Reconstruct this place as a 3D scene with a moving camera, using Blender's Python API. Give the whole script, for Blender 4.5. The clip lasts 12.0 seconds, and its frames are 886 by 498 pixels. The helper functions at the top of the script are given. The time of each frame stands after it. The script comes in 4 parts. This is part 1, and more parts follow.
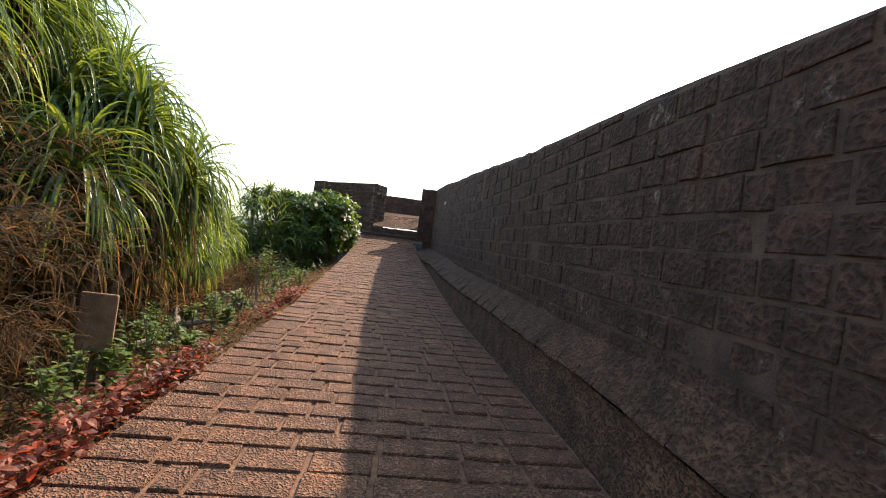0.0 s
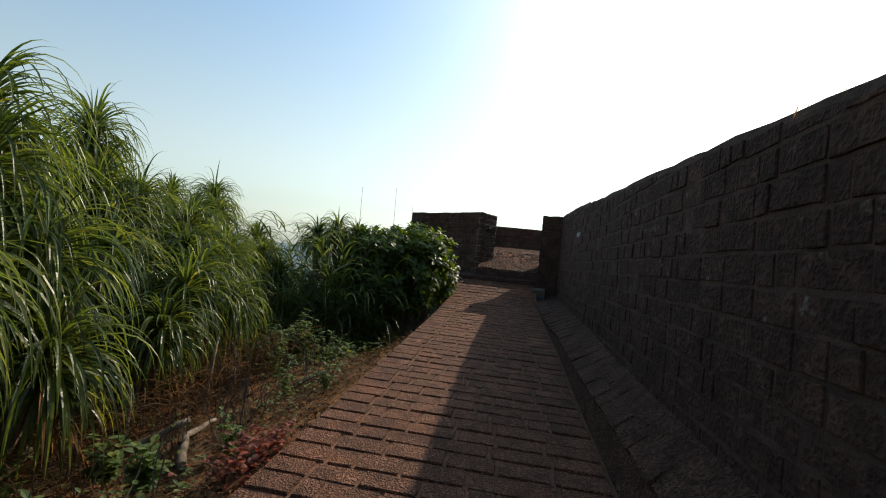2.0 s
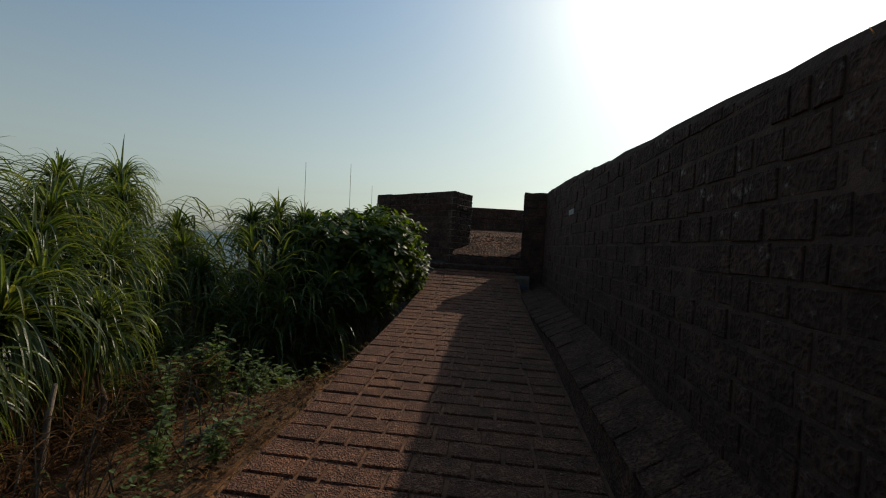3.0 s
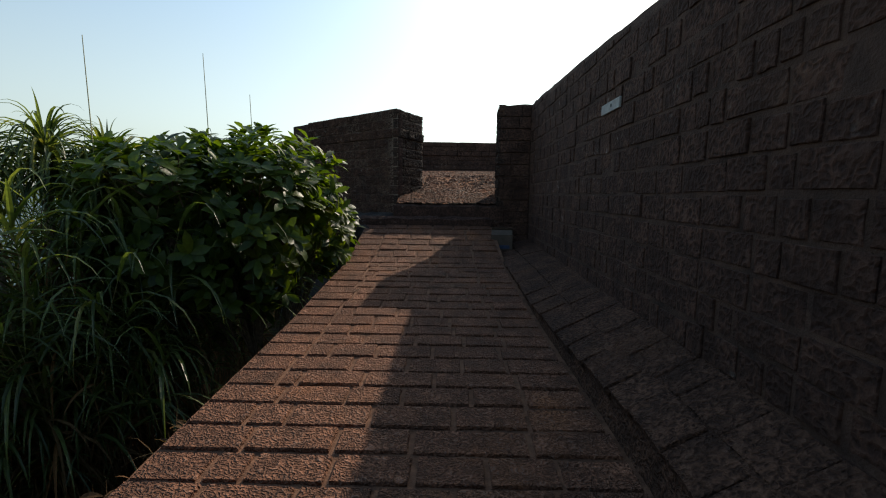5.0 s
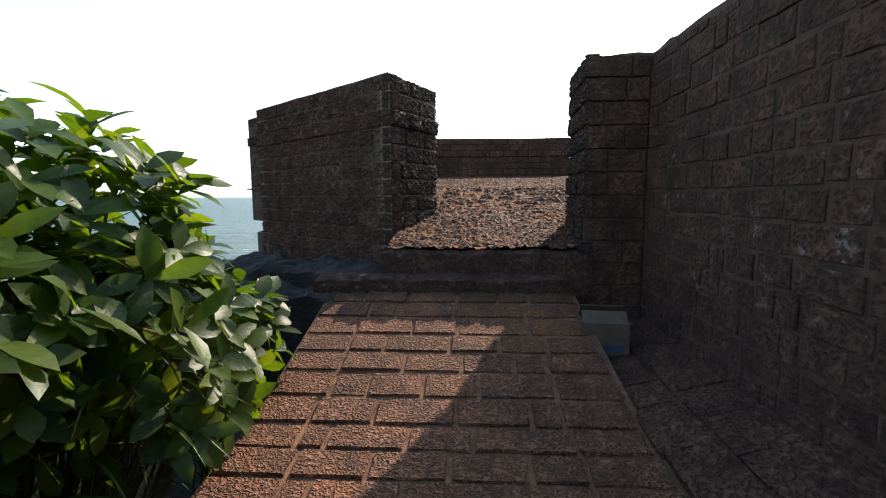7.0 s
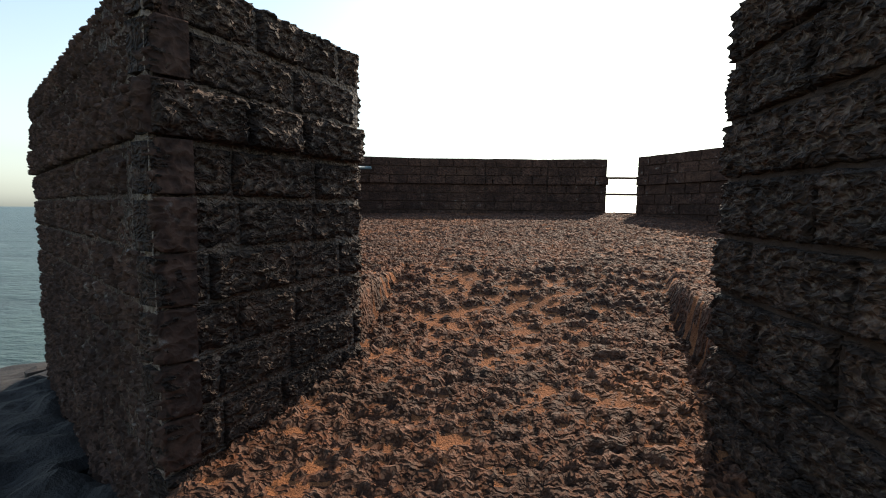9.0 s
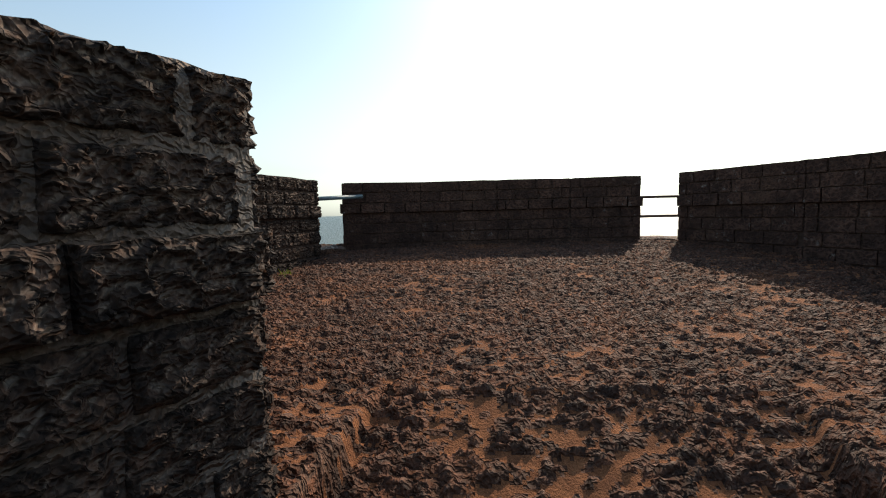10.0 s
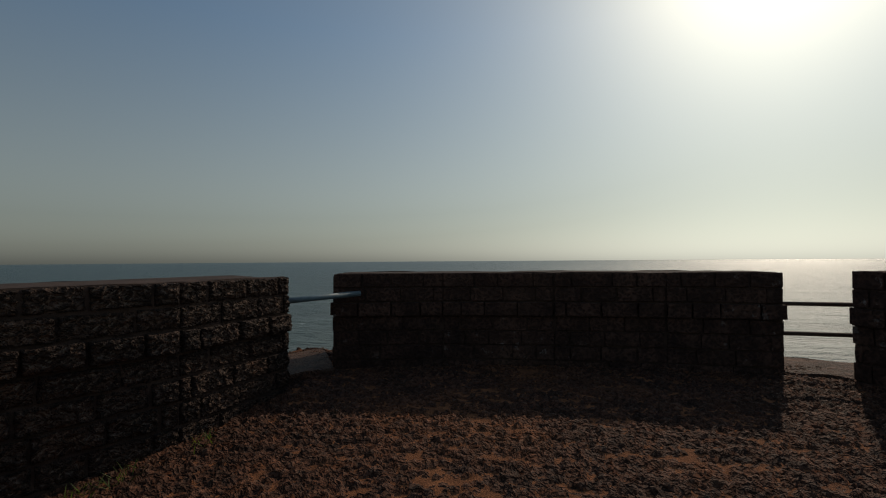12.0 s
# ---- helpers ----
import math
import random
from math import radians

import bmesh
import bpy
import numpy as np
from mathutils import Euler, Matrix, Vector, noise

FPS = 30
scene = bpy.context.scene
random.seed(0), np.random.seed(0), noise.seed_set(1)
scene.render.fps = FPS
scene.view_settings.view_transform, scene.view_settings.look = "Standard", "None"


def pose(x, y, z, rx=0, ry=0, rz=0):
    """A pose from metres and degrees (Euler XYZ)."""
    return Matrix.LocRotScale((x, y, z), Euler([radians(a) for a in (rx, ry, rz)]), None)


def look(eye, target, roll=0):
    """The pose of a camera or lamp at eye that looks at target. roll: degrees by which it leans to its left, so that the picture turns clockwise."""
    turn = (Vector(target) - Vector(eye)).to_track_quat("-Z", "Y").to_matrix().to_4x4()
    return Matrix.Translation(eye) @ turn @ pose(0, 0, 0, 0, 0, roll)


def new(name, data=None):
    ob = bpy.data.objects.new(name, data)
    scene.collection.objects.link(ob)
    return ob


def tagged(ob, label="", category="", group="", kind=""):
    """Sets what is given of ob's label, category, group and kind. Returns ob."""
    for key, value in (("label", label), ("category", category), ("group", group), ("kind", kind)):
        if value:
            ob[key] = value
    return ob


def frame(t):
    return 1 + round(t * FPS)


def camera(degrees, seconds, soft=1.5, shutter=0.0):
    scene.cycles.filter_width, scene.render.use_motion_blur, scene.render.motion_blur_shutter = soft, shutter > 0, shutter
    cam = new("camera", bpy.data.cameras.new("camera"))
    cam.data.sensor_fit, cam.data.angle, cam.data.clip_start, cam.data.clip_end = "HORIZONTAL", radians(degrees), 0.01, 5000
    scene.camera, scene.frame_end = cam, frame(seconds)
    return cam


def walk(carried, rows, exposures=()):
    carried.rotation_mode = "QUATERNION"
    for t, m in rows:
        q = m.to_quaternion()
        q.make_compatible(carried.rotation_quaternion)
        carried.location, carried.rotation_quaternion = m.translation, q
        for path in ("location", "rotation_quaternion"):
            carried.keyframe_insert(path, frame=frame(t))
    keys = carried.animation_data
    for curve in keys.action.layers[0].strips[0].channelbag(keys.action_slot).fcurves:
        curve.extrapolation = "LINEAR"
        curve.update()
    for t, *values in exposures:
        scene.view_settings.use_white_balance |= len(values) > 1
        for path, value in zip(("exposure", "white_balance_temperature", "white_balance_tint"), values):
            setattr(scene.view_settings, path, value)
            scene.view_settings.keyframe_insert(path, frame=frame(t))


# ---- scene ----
cam = camera(89.3, 12.0, 1.1)
# seconds, eye, target, roll
PATH = [
    (0.0, (-0.200, 3.500, 1.100), (0.020, 5.487, 1.065), 6.9),
    (0.1, (-0.146, 3.772, 1.155), (0.028, 5.761, 1.107), 6.5),
    (0.2, (-0.092, 4.044, 1.210), (0.036, 6.035, 1.149), 6.1),
    (0.3, (-0.038, 4.316, 1.265), (0.044, 6.310, 1.191), 5.8),
    (0.4, (0.016, 4.588, 1.320), (0.052, 6.584, 1.233), 5.4),
    (0.5, (0.070, 4.860, 1.375), (0.060, 6.858, 1.275), 5.0),
    (1.0, (0.025, 5.930, 1.412), (-0.141, 7.917, 1.252), 4.3),
    (1.5, (0.065, 6.630, 1.400), (-0.194, 8.605, 1.219), 5.0),
    (2.0, (0.026, 7.310, 1.475), (-0.305, 9.282, 1.515), 5.7),
    (2.5, (0.025, 8.070, 1.575), (-0.309, 10.038, 1.696), 4.4),
    (3.0, (-0.020, 8.860, 1.550), (-0.249, 10.846, 1.528), 3.5),
    (3.5, (-0.062, 9.630, 1.500), (-0.198, 11.621, 1.362), 3.1),
    (5.5, (-0.142, 12.996, 1.475), (-0.177, 14.980, 1.230), 0.4),
    (6.0, (-0.228, 13.888, 1.532), (-0.278, 15.872, 1.288), 0.0),
    (6.5, (-0.243, 14.660, 1.599), (-0.313, 16.644, 1.353), -0.1),
    (7.0, (-0.303, 15.446, 1.763), (-0.424, 17.428, 1.525), -0.4),
    (7.2, (-0.285, 15.742, 1.821), (-0.420, 17.725, 1.595), -0.2),
    (8.8, (-0.162, 18.062, 2.157), (-0.283, 20.050, 1.978), 0.7),
    (9.0, (-0.176, 18.318, 2.188), (-0.307, 20.306, 2.010), 0.5),
    (9.5, (-0.126, 18.868, 2.290), (-0.328, 20.852, 2.140), -0.9),
    (10.0, (-0.190, 19.302, 2.539), (-0.366, 21.287, 2.376), -1.5),
    (10.5, (-0.179, 19.646, 2.703), (-0.209, 21.642, 2.594), -0.8),
    (11.0, (-0.054, 20.082, 2.886), (0.013, 22.080, 2.840), 0.1),
    (11.5, (-0.030, 20.572, 3.000), (0.026, 22.571, 3.035), 0.2),
    (12.0, (-0.115, 21.006, 3.034), (-0.534, 22.961, 3.084), -0.4),
]
EXPOSURES = [(0.0, 1.75, 7000, 11), (0.5, 1.25, 6900, 10), (1.0, 0.85, 6900, 10), (1.5, 0.68, 6800, 9), (2.0, 0.4, 6800, 9), (2.5, -0.15, 6800, 9), (3.5, -0.55, 6900, 10), (5.5, 0.8, 6700, 10), (6.5, 1.3, 6600, 10), (7.0, 1.45, 6600, 10), (9.0, 0.9, 6900, 12), (10.0, 0.5, 6800, 11), (11.0, -0.65, 6700, 10), (12.0, -1.15, 6900, 12)]
walk(cam, [(t, look(e, a, r)) for t, e, a, r in PATH], EXPOSURES)

# ---- world and sun ----
SUN_AZ, SUN_EL = radians(26.0), radians(34.0)   # azimuth to the right of +y
world = bpy.data.worlds.new("sky")
scene.world = world
world.use_nodes = True
wn = world.node_tree.nodes
sky = wn.new("ShaderNodeTexSky")
sky.sky_type, sky.sun_disc = "NISHITA", False
sky.sun_elevation, sky.sun_rotation = SUN_EL, SUN_AZ
sky.air_density, sky.dust_density, sky.ozone_density, sky.altitude = 1.0, 1.2, 1.2, 0.0
wn["Background"].inputs["Strength"].default_value = 0.16
haze = wn.new("ShaderNodeHueSaturation")   # humid coastal air: paler than the clear sky
view = wn.new("ShaderNodeTexCoord")
height = wn.new("ShaderNodeSeparateXYZ")
world.node_tree.links.new(view.outputs["Generated"], height.inputs["Vector"])
clear = wn.new("ShaderNodeMapRange")   # the haze greys the sky most near the horizon
clear.inputs["From Min"].default_value, clear.inputs["From Max"].default_value = 0.0, 0.45
clear.inputs["To Min"].default_value, clear.inputs["To Max"].default_value = 0.22, 1.0
world.node_tree.links.new(height.outputs["Z"], clear.inputs["Value"])
world.node_tree.links.new(clear.outputs["Result"], haze.inputs["Saturation"])
dim = wn.new("ShaderNodeMapRange")   # and dusty air takes light from the lowest part
dim.inputs["From Min"].default_value, dim.inputs["From Max"].default_value = 0.0, 0.45
dim.inputs["To Min"].default_value, dim.inputs["To Max"].default_value = 0.62, 1.0
world.node_tree.links.new(height.outputs["Z"], dim.inputs["Value"])
world.node_tree.links.new(dim.outputs["Result"], haze.inputs["Value"])
world.node_tree.links.new(sky.outputs["Color"], haze.inputs["Color"])
filter_ = wn.new("ShaderNodeMix")
filter_.data_type, filter_.blend_type = "RGBA", "MULTIPLY"
filter_.inputs["Factor"].default_value = 1.0
filter_.inputs["B"].default_value = (0.895, 1.0, 0.955, 1.0)
world.node_tree.links.new(haze.outputs["Color"], filter_.inputs["A"])
world.node_tree.links.new(filter_.outputs["Result"], wn["Background"].inputs["Color"])
sun = bpy.data.lights.new("sun", "SUN")
sun.energy, sun.angle, sun.color = 3.0, radians(0.6), (1.0, 0.88, 0.73)
sun_dir = Vector((math.sin(SUN_AZ) * math.cos(SUN_EL), math.cos(SUN_AZ) * math.cos(SUN_EL), math.sin(SUN_EL)))
new("sun", sun).matrix_world = look(sun_dir * 50, (0, 0, 0))


# ---- materials ----
class Nodes:
    """Short hand for building a node material."""

    def __init__(self, name):
        self.mat = bpy.data.materials.new(name)
        self.mat.use_nodes = True
        self.tree = self.mat.node_tree
        self.bsdf = self.tree.nodes["Principled BSDF"]
        self.out = self.tree.nodes["Material Output"]
        self.pos = self.add("ShaderNodeNewGeometry").outputs["Position"]

    def add(self, kind, **props):
        n = self.tree.nodes.new(kind)
        for k, v in props.items():
            setattr(n, k, v)
        return n

    def link(self, a, b):
        self.tree.links.new(a, b)

    def put(self, socket, value):
        if isinstance(value, bpy.types.NodeSocket):
            self.link(value, socket)
        else:
            socket.default_value = value

    def noise(self, scale, detail=5.0, rough=0.55, stretch=None, kind="FBM", warp=0.0, at=None):
        n = self.add("ShaderNodeTexNoise", noise_type=kind)
        n.inputs["Scale"].default_value, n.inputs["Detail"].default_value = scale, detail
        n.inputs["Roughness"].default_value, n.inputs["Distortion"].default_value = rough, warp
        at = at or self.pos
        if stretch:
            m = self.add("ShaderNodeMapping")
            m.inputs["Scale"].default_value = stretch
            self.link(at, m.inputs["Vector"])
            at = m.outputs["Vector"]
        self.link(at, n.inputs["Vector"])
        return n.outputs["Fac"]

    def cells(self, scale, at=None, feature="F1", stretch=None):
        n = self.add("ShaderNodeTexVoronoi", feature=feature)
        n.inputs["Scale"].default_value = scale
        at = at or self.pos
        if stretch:
            m = self.add("ShaderNodeMapping")
            m.inputs["Scale"].default_value = stretch
            self.link(at, m.inputs["Vector"])
            at = m.outputs["Vector"]
        self.link(at, n.inputs["Vector"])
        return n.outputs["Distance"]

    def warped(self, scale, amount):
        n = self.add("ShaderNodeTexNoise")
        n.inputs["Scale"].default_value, n.inputs["Detail"].default_value = scale, 3.0
        self.link(self.pos, n.inputs["Vector"])
        v = self.add("ShaderNodeVectorMath", operation="MULTIPLY_ADD")
        self.link(n.outputs["Color"], v.inputs[0])
        v.inputs[1].default_value = (amount, amount, amount)
        self.link(self.pos, v.inputs[2])
        return v.outputs["Vector"]

    def ramp(self, fac, *stops):
        r = self.add("ShaderNodeValToRGB")
        els = r.color_ramp.elements
        while len(els) < len(stops):
            els.new(0.5)
        for e, (p, c) in zip(els, stops):
            e.position = p
            e.color = (*c, 1) if isinstance(c, tuple) else (c, c, c, 1)
        self.put(r.inputs["Fac"], fac)
        return r.outputs["Color"]

    def mix(self, fac, a, b, mode="MIX"):
        m = self.add("ShaderNodeMix", data_type="RGBA", blend_type=mode)
        self.put(m.inputs["Factor"], fac)
        for s, v in ((m.inputs["A"], a), (m.inputs["B"], b)):
            self.put(s, (*v, 1) if isinstance(v, tuple) else v)
        return m.outputs["Result"]

    def maths(self, op, a, b=0.0):
        m = self.add("ShaderNodeMath", operation=op)
        self.put(m.inputs[0], a)
        self.put(m.inputs[1], b)
        return m.outputs["Value"]

    def bump(self, height, distance, strength=1.0, under=None):
        b = self.add("ShaderNodeBump")
        b.inputs["Distance"].default_value, b.inputs["Strength"].default_value = distance, strength
        self.put(b.inputs["Height"], height)
        if under is not None:
            self.link(under, b.inputs["Normal"])
        return b.outputs["Normal"]

    def done(self, color, rough=0.9, normal=None, spec=0.3):
        self.put(self.bsdf.inputs["Base Color"], (*color, 1) if isinstance(color, tuple) else color)
        self.put(self.bsdf.inputs["Roughness"], rough)
        self.bsdf.inputs["Specular IOR Level"].default_value = spec
        if normal is not None:
            self.link(normal, self.bsdf.inputs["Normal"])
        return self.mat


def laterite(name, dark, mid, earth, earth_level, lichen, pit=26.0, depth=0.02, stretch=None, spec=0.3, rough=0.8, lumps=0.03, salts=0.0, crest_light=0.0):
    """Pitted laterite: honeycomb of pits with sharp ridges, earth in hollows and stains, pale lichen on the ridges."""
    n = Nodes(name)
    w = n.warped(16.0, 0.09)
    pits = n.cells(pit, w, "F1", stretch)
    ridges = n.noise(pit * 1.1, 6.0, 0.62, stretch, "RIDGED_MULTIFRACTAL", 0.4)
    fine = n.noise(180.0, 3.0, 0.6)
    big = n.noise(1.7, 6.0, 0.6)
    height = n.maths("ADD", n.maths("MULTIPLY", pits, 1.1), n.maths("MULTIPLY", ridges, 0.22))
    height = n.maths("ADD", height, n.maths("MULTIPLY", fine, 0.12))
    tone = n.ramp(n.noise(5.5, 7.0, 0.65), (0.3, dark), (0.62, mid))
    info = n.add("ShaderNodeObjectInfo")
    tone = n.mix(1.0, tone, n.ramp(info.outputs["Random"], (0.0, 0.84), (1.0, 1.14)), "MULTIPLY")
    tone = n.mix(n.ramp(n.maths("ADD", big, n.maths("MULTIPLY", pits, -0.25)), (earth_level, 0.0), (earth_level + 0.14, 0.85)), tone, earth)
    tone = n.mix(n.ramp(height, (0.42, 0.8), (0.82, 0.0)), tone, dark)
    tone = n.mix(n.maths("MULTIPLY", n.ramp(height, (0.84, 0.0), (1.0, 1.0)), lichen), tone, (0.27, 0.235, 0.20))
    if crest_light:   # catch-light painted on the crests, shade in the hollows, by the shape of the stone
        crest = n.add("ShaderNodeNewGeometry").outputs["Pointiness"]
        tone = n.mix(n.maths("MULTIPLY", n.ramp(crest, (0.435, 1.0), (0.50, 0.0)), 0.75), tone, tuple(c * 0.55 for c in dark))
        tone = n.mix(n.maths("MULTIPLY", n.ramp(crest, (0.515, 0.0), (0.575, 1.0)), crest_light), tone, (0.36, 0.27, 0.205))
    if salts:   # pale salt blooms and lichen spots
        spots = n.maths("MULTIPLY", n.ramp(n.noise(11.0, 8.0, 0.7), (0.60, 0.0), (0.70, 1.0)), n.ramp(n.noise(0.8, 3.0), (0.45, 0.0), (0.6, 1.0)))
        tone = n.mix(n.maths("MULTIPLY", spots, salts), tone, (0.34, 0.31, 0.28))
    nor = n.bump(n.noise(3.0, 4.0), lumps, 0.6)
    return n.done(tone, rough, n.bump(height, depth, 1.0, nor), spec)


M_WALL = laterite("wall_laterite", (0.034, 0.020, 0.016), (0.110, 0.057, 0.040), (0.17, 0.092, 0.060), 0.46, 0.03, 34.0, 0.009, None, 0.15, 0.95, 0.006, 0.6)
M_LEDGE = laterite("ledge_laterite", (0.042, 0.022, 0.015), (0.155, 0.076, 0.047), (0.23, 0.105, 0.056), 0.45, 0.05, 45.0, 0.022, None, 0.2, 0.92, 0.015)
M_PIER = laterite("pier_laterite", (0.026, 0.016, 0.012), (0.135, 0.073, 0.047), (0.28, 0.115, 0.055), 0.46, 0.18, 48.0, 0.018, (1, 1, 1.6), 0.25, 0.82, 0.012, crest_light=0.6)
M_PAVER = laterite("paver_laterite", (0.085, 0.037, 0.021), (0.31, 0.132, 0.072), (0.44, 0.17, 0.070), 0.43, 0.22, 68.0, 0.024, None, 0.3, 0.85, 0.015)
M_PLATFORM = laterite("platform_laterite", (0.036, 0.017, 0.010), (0.165, 0.064, 0.033), (0.33, 0.118, 0.046), 0.42, 0.06, 34.0, 0.026, (1, 1.6, 1), 0.22, 0.78, crest_light=0.16)


def plain(name, a, b, scale=9.0, rough=0.9, depth=0.004, spec=0.25, metal=0.0):
    n = Nodes(name)
    f = n.noise(scale, 6.0, 0.62)
    m = n.done(n.ramp(f, (0.3, a), (0.7, b)), rough, n.bump(n.noise(scale * 9, 5.0, 0.6), depth), spec)
    n.bsdf.inputs["Metallic"].default_value = metal
    return m


M_MORTAR = plain("mortar_earth", (0.075, 0.038, 0.023), (0.24, 0.12, 0.07), 14.0, 0.95, 0.006)
M_EARTH = plain("orange_earth", (0.16, 0.060, 0.026), (0.36, 0.14, 0.058), 13.0, 0.95, 0.012)
M_WALL_CORE = plain("wall_mortar", (0.036, 0.022, 0.017), (0.105, 0.063, 0.045), 7.0, 0.95, 0.008)
M_JOINT = plain("pale_joint_mortar", (0.036, 0.022, 0.017), (0.112, 0.064, 0.045), 6.0, 0.95, 0.010)
M_ROCK = plain("shore_rock", (0.016, 0.013, 0.012), (0.06, 0.048, 0.04), 2.2, 0.8, 0.03)
M_PIPE = plain("painted_pipe", (0.10, 0.15, 0.16), (0.17, 0.23, 0.25), 20.0, 0.45, 0.001, 0.4)
M_IRON = plain("rusty_iron", (0.035, 0.025, 0.02), (0.12, 0.06, 0.04), 30.0, 0.7, 0.002, 0.4)
M_SIGN = plain("sign_white", (0.22, 0.22, 0.21), (0.36, 0.36, 0.34), 12.0, 0.6, 0.001)
M_BLACK = plain("sign_mark", (0.02, 0.02, 0.02), (0.05, 0.05, 0.05), 12.0, 0.7, 0.001)
M_CARD = plain("cardboard", (0.075, 0.055, 0.042), (0.12, 0.09, 0.068), 14.0, 0.9, 0.002)
M_BLUE = plain("box_blue_print", (0.03, 0.045, 0.09), (0.05, 0.075, 0.14), 20.0, 0.8, 0.001)
M_WOOD = plain("dead_wood", (0.10, 0.072, 0.052), (0.30, 0.235, 0.175), 12.0, 0.9, 0.01)
M_SHEATH = plain("dead_sheath", (0.12, 0.065, 0.035), (0.32, 0.19, 0.11), 8.0, 0.9, 0.006)
M_BARK = plain("twig_bark", (0.07, 0.05, 0.035), (0.20, 0.15, 0.10), 25.0, 0.9, 0.004)


def make_ground_material():
    n = Nodes("dry_earth")
    a = n.ramp(n.noise(0.9, 7.0, 0.65), (0.35, (0.07, 0.055, 0.03)), (0.55, (0.32, 0.145, 0.06)), (0.75, (0.42, 0.21, 0.095)))
    b = n.mix(n.ramp(n.noise(13.0, 6.0, 0.7), (0.4, 0.0), (0.7, 1.0)), a, (0.10, 0.075, 0.045))
    return n.done(b, 0.95, n.bump(n.noise(24.0, 7.0, 0.7), 0.03), 0.2)


def make_sea_material():
    n = Nodes("sea_water")
    swell = n.noise(0.09, 4.0, 0.55, (0.6, 1.6, 1.0))
    chop = n.noise(0.8, 6.0, 0.62, (0.7, 1.5, 1.0))
    normal = n.bump(chop, 0.8, 1.0, n.bump(swell, 2.5, 0.8))
    foam = n.ramp(n.maths("MULTIPLY", n.noise(0.16, 5.0, 0.7, (0.45, 1.6, 1.0)), n.ramp(n.noise(1.1, 6.0, 0.7), (0.3, 0.6), (0.7, 1.0))), (0.56, 0.0), (0.62, 1.0))
    color = n.mix(n.ramp(swell, (0.35, 0.0), (0.65, 1.0)), (0.012, 0.036, 0.032), (0.03, 0.068, 0.058))
    color = n.mix(foam, color, (0.75, 0.78, 0.78))
    return n.done(color, n.mix(foam, (0.36, 0.36, 0.36), (0.8, 0.8, 0.8)), normal, 0.5)


def leafy(name, a, b, glow, rough=0.45, veins=False, spec=0.5):
    """A leaf that lets light through; each leaf a tone of its own."""
    n = Nodes(name)
    info = n.add("ShaderNodeNewGeometry").outputs["Random Per Island"]
    tone = n.ramp(info, (0.0, a), (0.85, b), (1.0, (b[0] * 1.5, b[1] * 1.15, b[2])))
    tone = n.mix(1.0, tone, n.ramp(n.noise(30.0, 4.0), (0.3, 0.75), (0.7, 1.15)), "MULTIPLY")
    n.done(tone, rough, n.bump(n.noise(60.0, 3.0), 0.002), spec)
    tr = n.add("ShaderNodeBsdfTranslucent")
    n.put(tr.inputs["Color"], n.mix(1.0, tone, glow, "MULTIPLY"))
    mx = n.add("ShaderNodeMixShader")
    mx.inputs["Fac"].default_value = 0.5
    n.link(n.bsdf.outputs["BSDF"], mx.inputs[1])
    n.link(tr.outputs["BSDF"], mx.inputs[2])
    n.link(mx.outputs["Shader"], n.out.inputs["Surface"])
    return n.mat


M_GROUND, M_SEA = make_ground_material(), make_sea_material()
M_BLADE = leafy("grass_blade", (0.040, 0.068, 0.020), (0.115, 0.155, 0.050), (1.6, 1.6, 0.6))
M_DRY = leafy("dry_grass", (0.10, 0.06, 0.03), (0.30, 0.19, 0.09), (1.0, 0.9, 0.7), 0.8, spec=0.2)
M_WITHERED = leafy("withered_leaf", (0.045, 0.027, 0.016), (0.15, 0.09, 0.045), (1.0, 0.9, 0.7), 0.85, spec=0.15)
M_LEAF = leafy("bush_leaf", (0.027, 0.052, 0.009), (0.076, 0.122, 0.018), (2.0, 1.9, 0.4), 0.42, spec=0.35)
M_WEED = leafy("weed_leaf", (0.06, 0.11, 0.03), (0.16, 0.22, 0.06), (1.5, 1.5, 0.6), 0.6)
M_RED = leafy("fallen_leaf", (0.10, 0.024, 0.015), (0.30, 0.075, 0.035), (1.2, 0.8, 0.6), 0.6)
M_PANDAN = leafy("strap_leaf", (0.036, 0.062, 0.018), (0.145, 0.190, 0.062), (1.6, 1.5, 0.55), 0.33)
M_LITTER = leafy("leaf_litter", (0.045, 0.026, 0.016), (0.19, 0.11, 0.055), (1.0, 0.9, 0.7), 0.85, spec=0.15)
M_STALK = plain("reed_stalk", (0.10, 0.11, 0.05), (0.24, 0.22, 0.10), 12.0, 0.7, 0.003)


# ---- mesh helpers ----
rnd = random.Random(7)


def mesh_from(name, verts, faces, material, smooth=False):
    me = bpy.data.meshes.new(name)
    me.from_pydata(verts, [], faces)
    me.materials.append(material)
    if smooth:
        me.polygons.foreach_set("use_smooth", [True] * len(me.polygons))
    me.update()
    return me


def shell(name, verts, faces, material, parent=None, label="", smooth=False):
    ob = new(name, mesh_from(name, verts, faces, material, smooth))
    ob.parent = parent
    return tagged(ob, label)


def part(name, bm, material, parent, label="", smooth=False):
    me = bpy.data.meshes.new(name)
    bm.to_mesh(me)
    bm.free()
    me.materials.append(material)
    if smooth:
        me.polygons.foreach_set("use_smooth", [True] * len(me.polygons))
    ob = new(name, me)
    ob.parent = parent
    return tagged(ob, label)


def lerp(x, xs, ys):
    return float(np.interp(x, xs, ys))


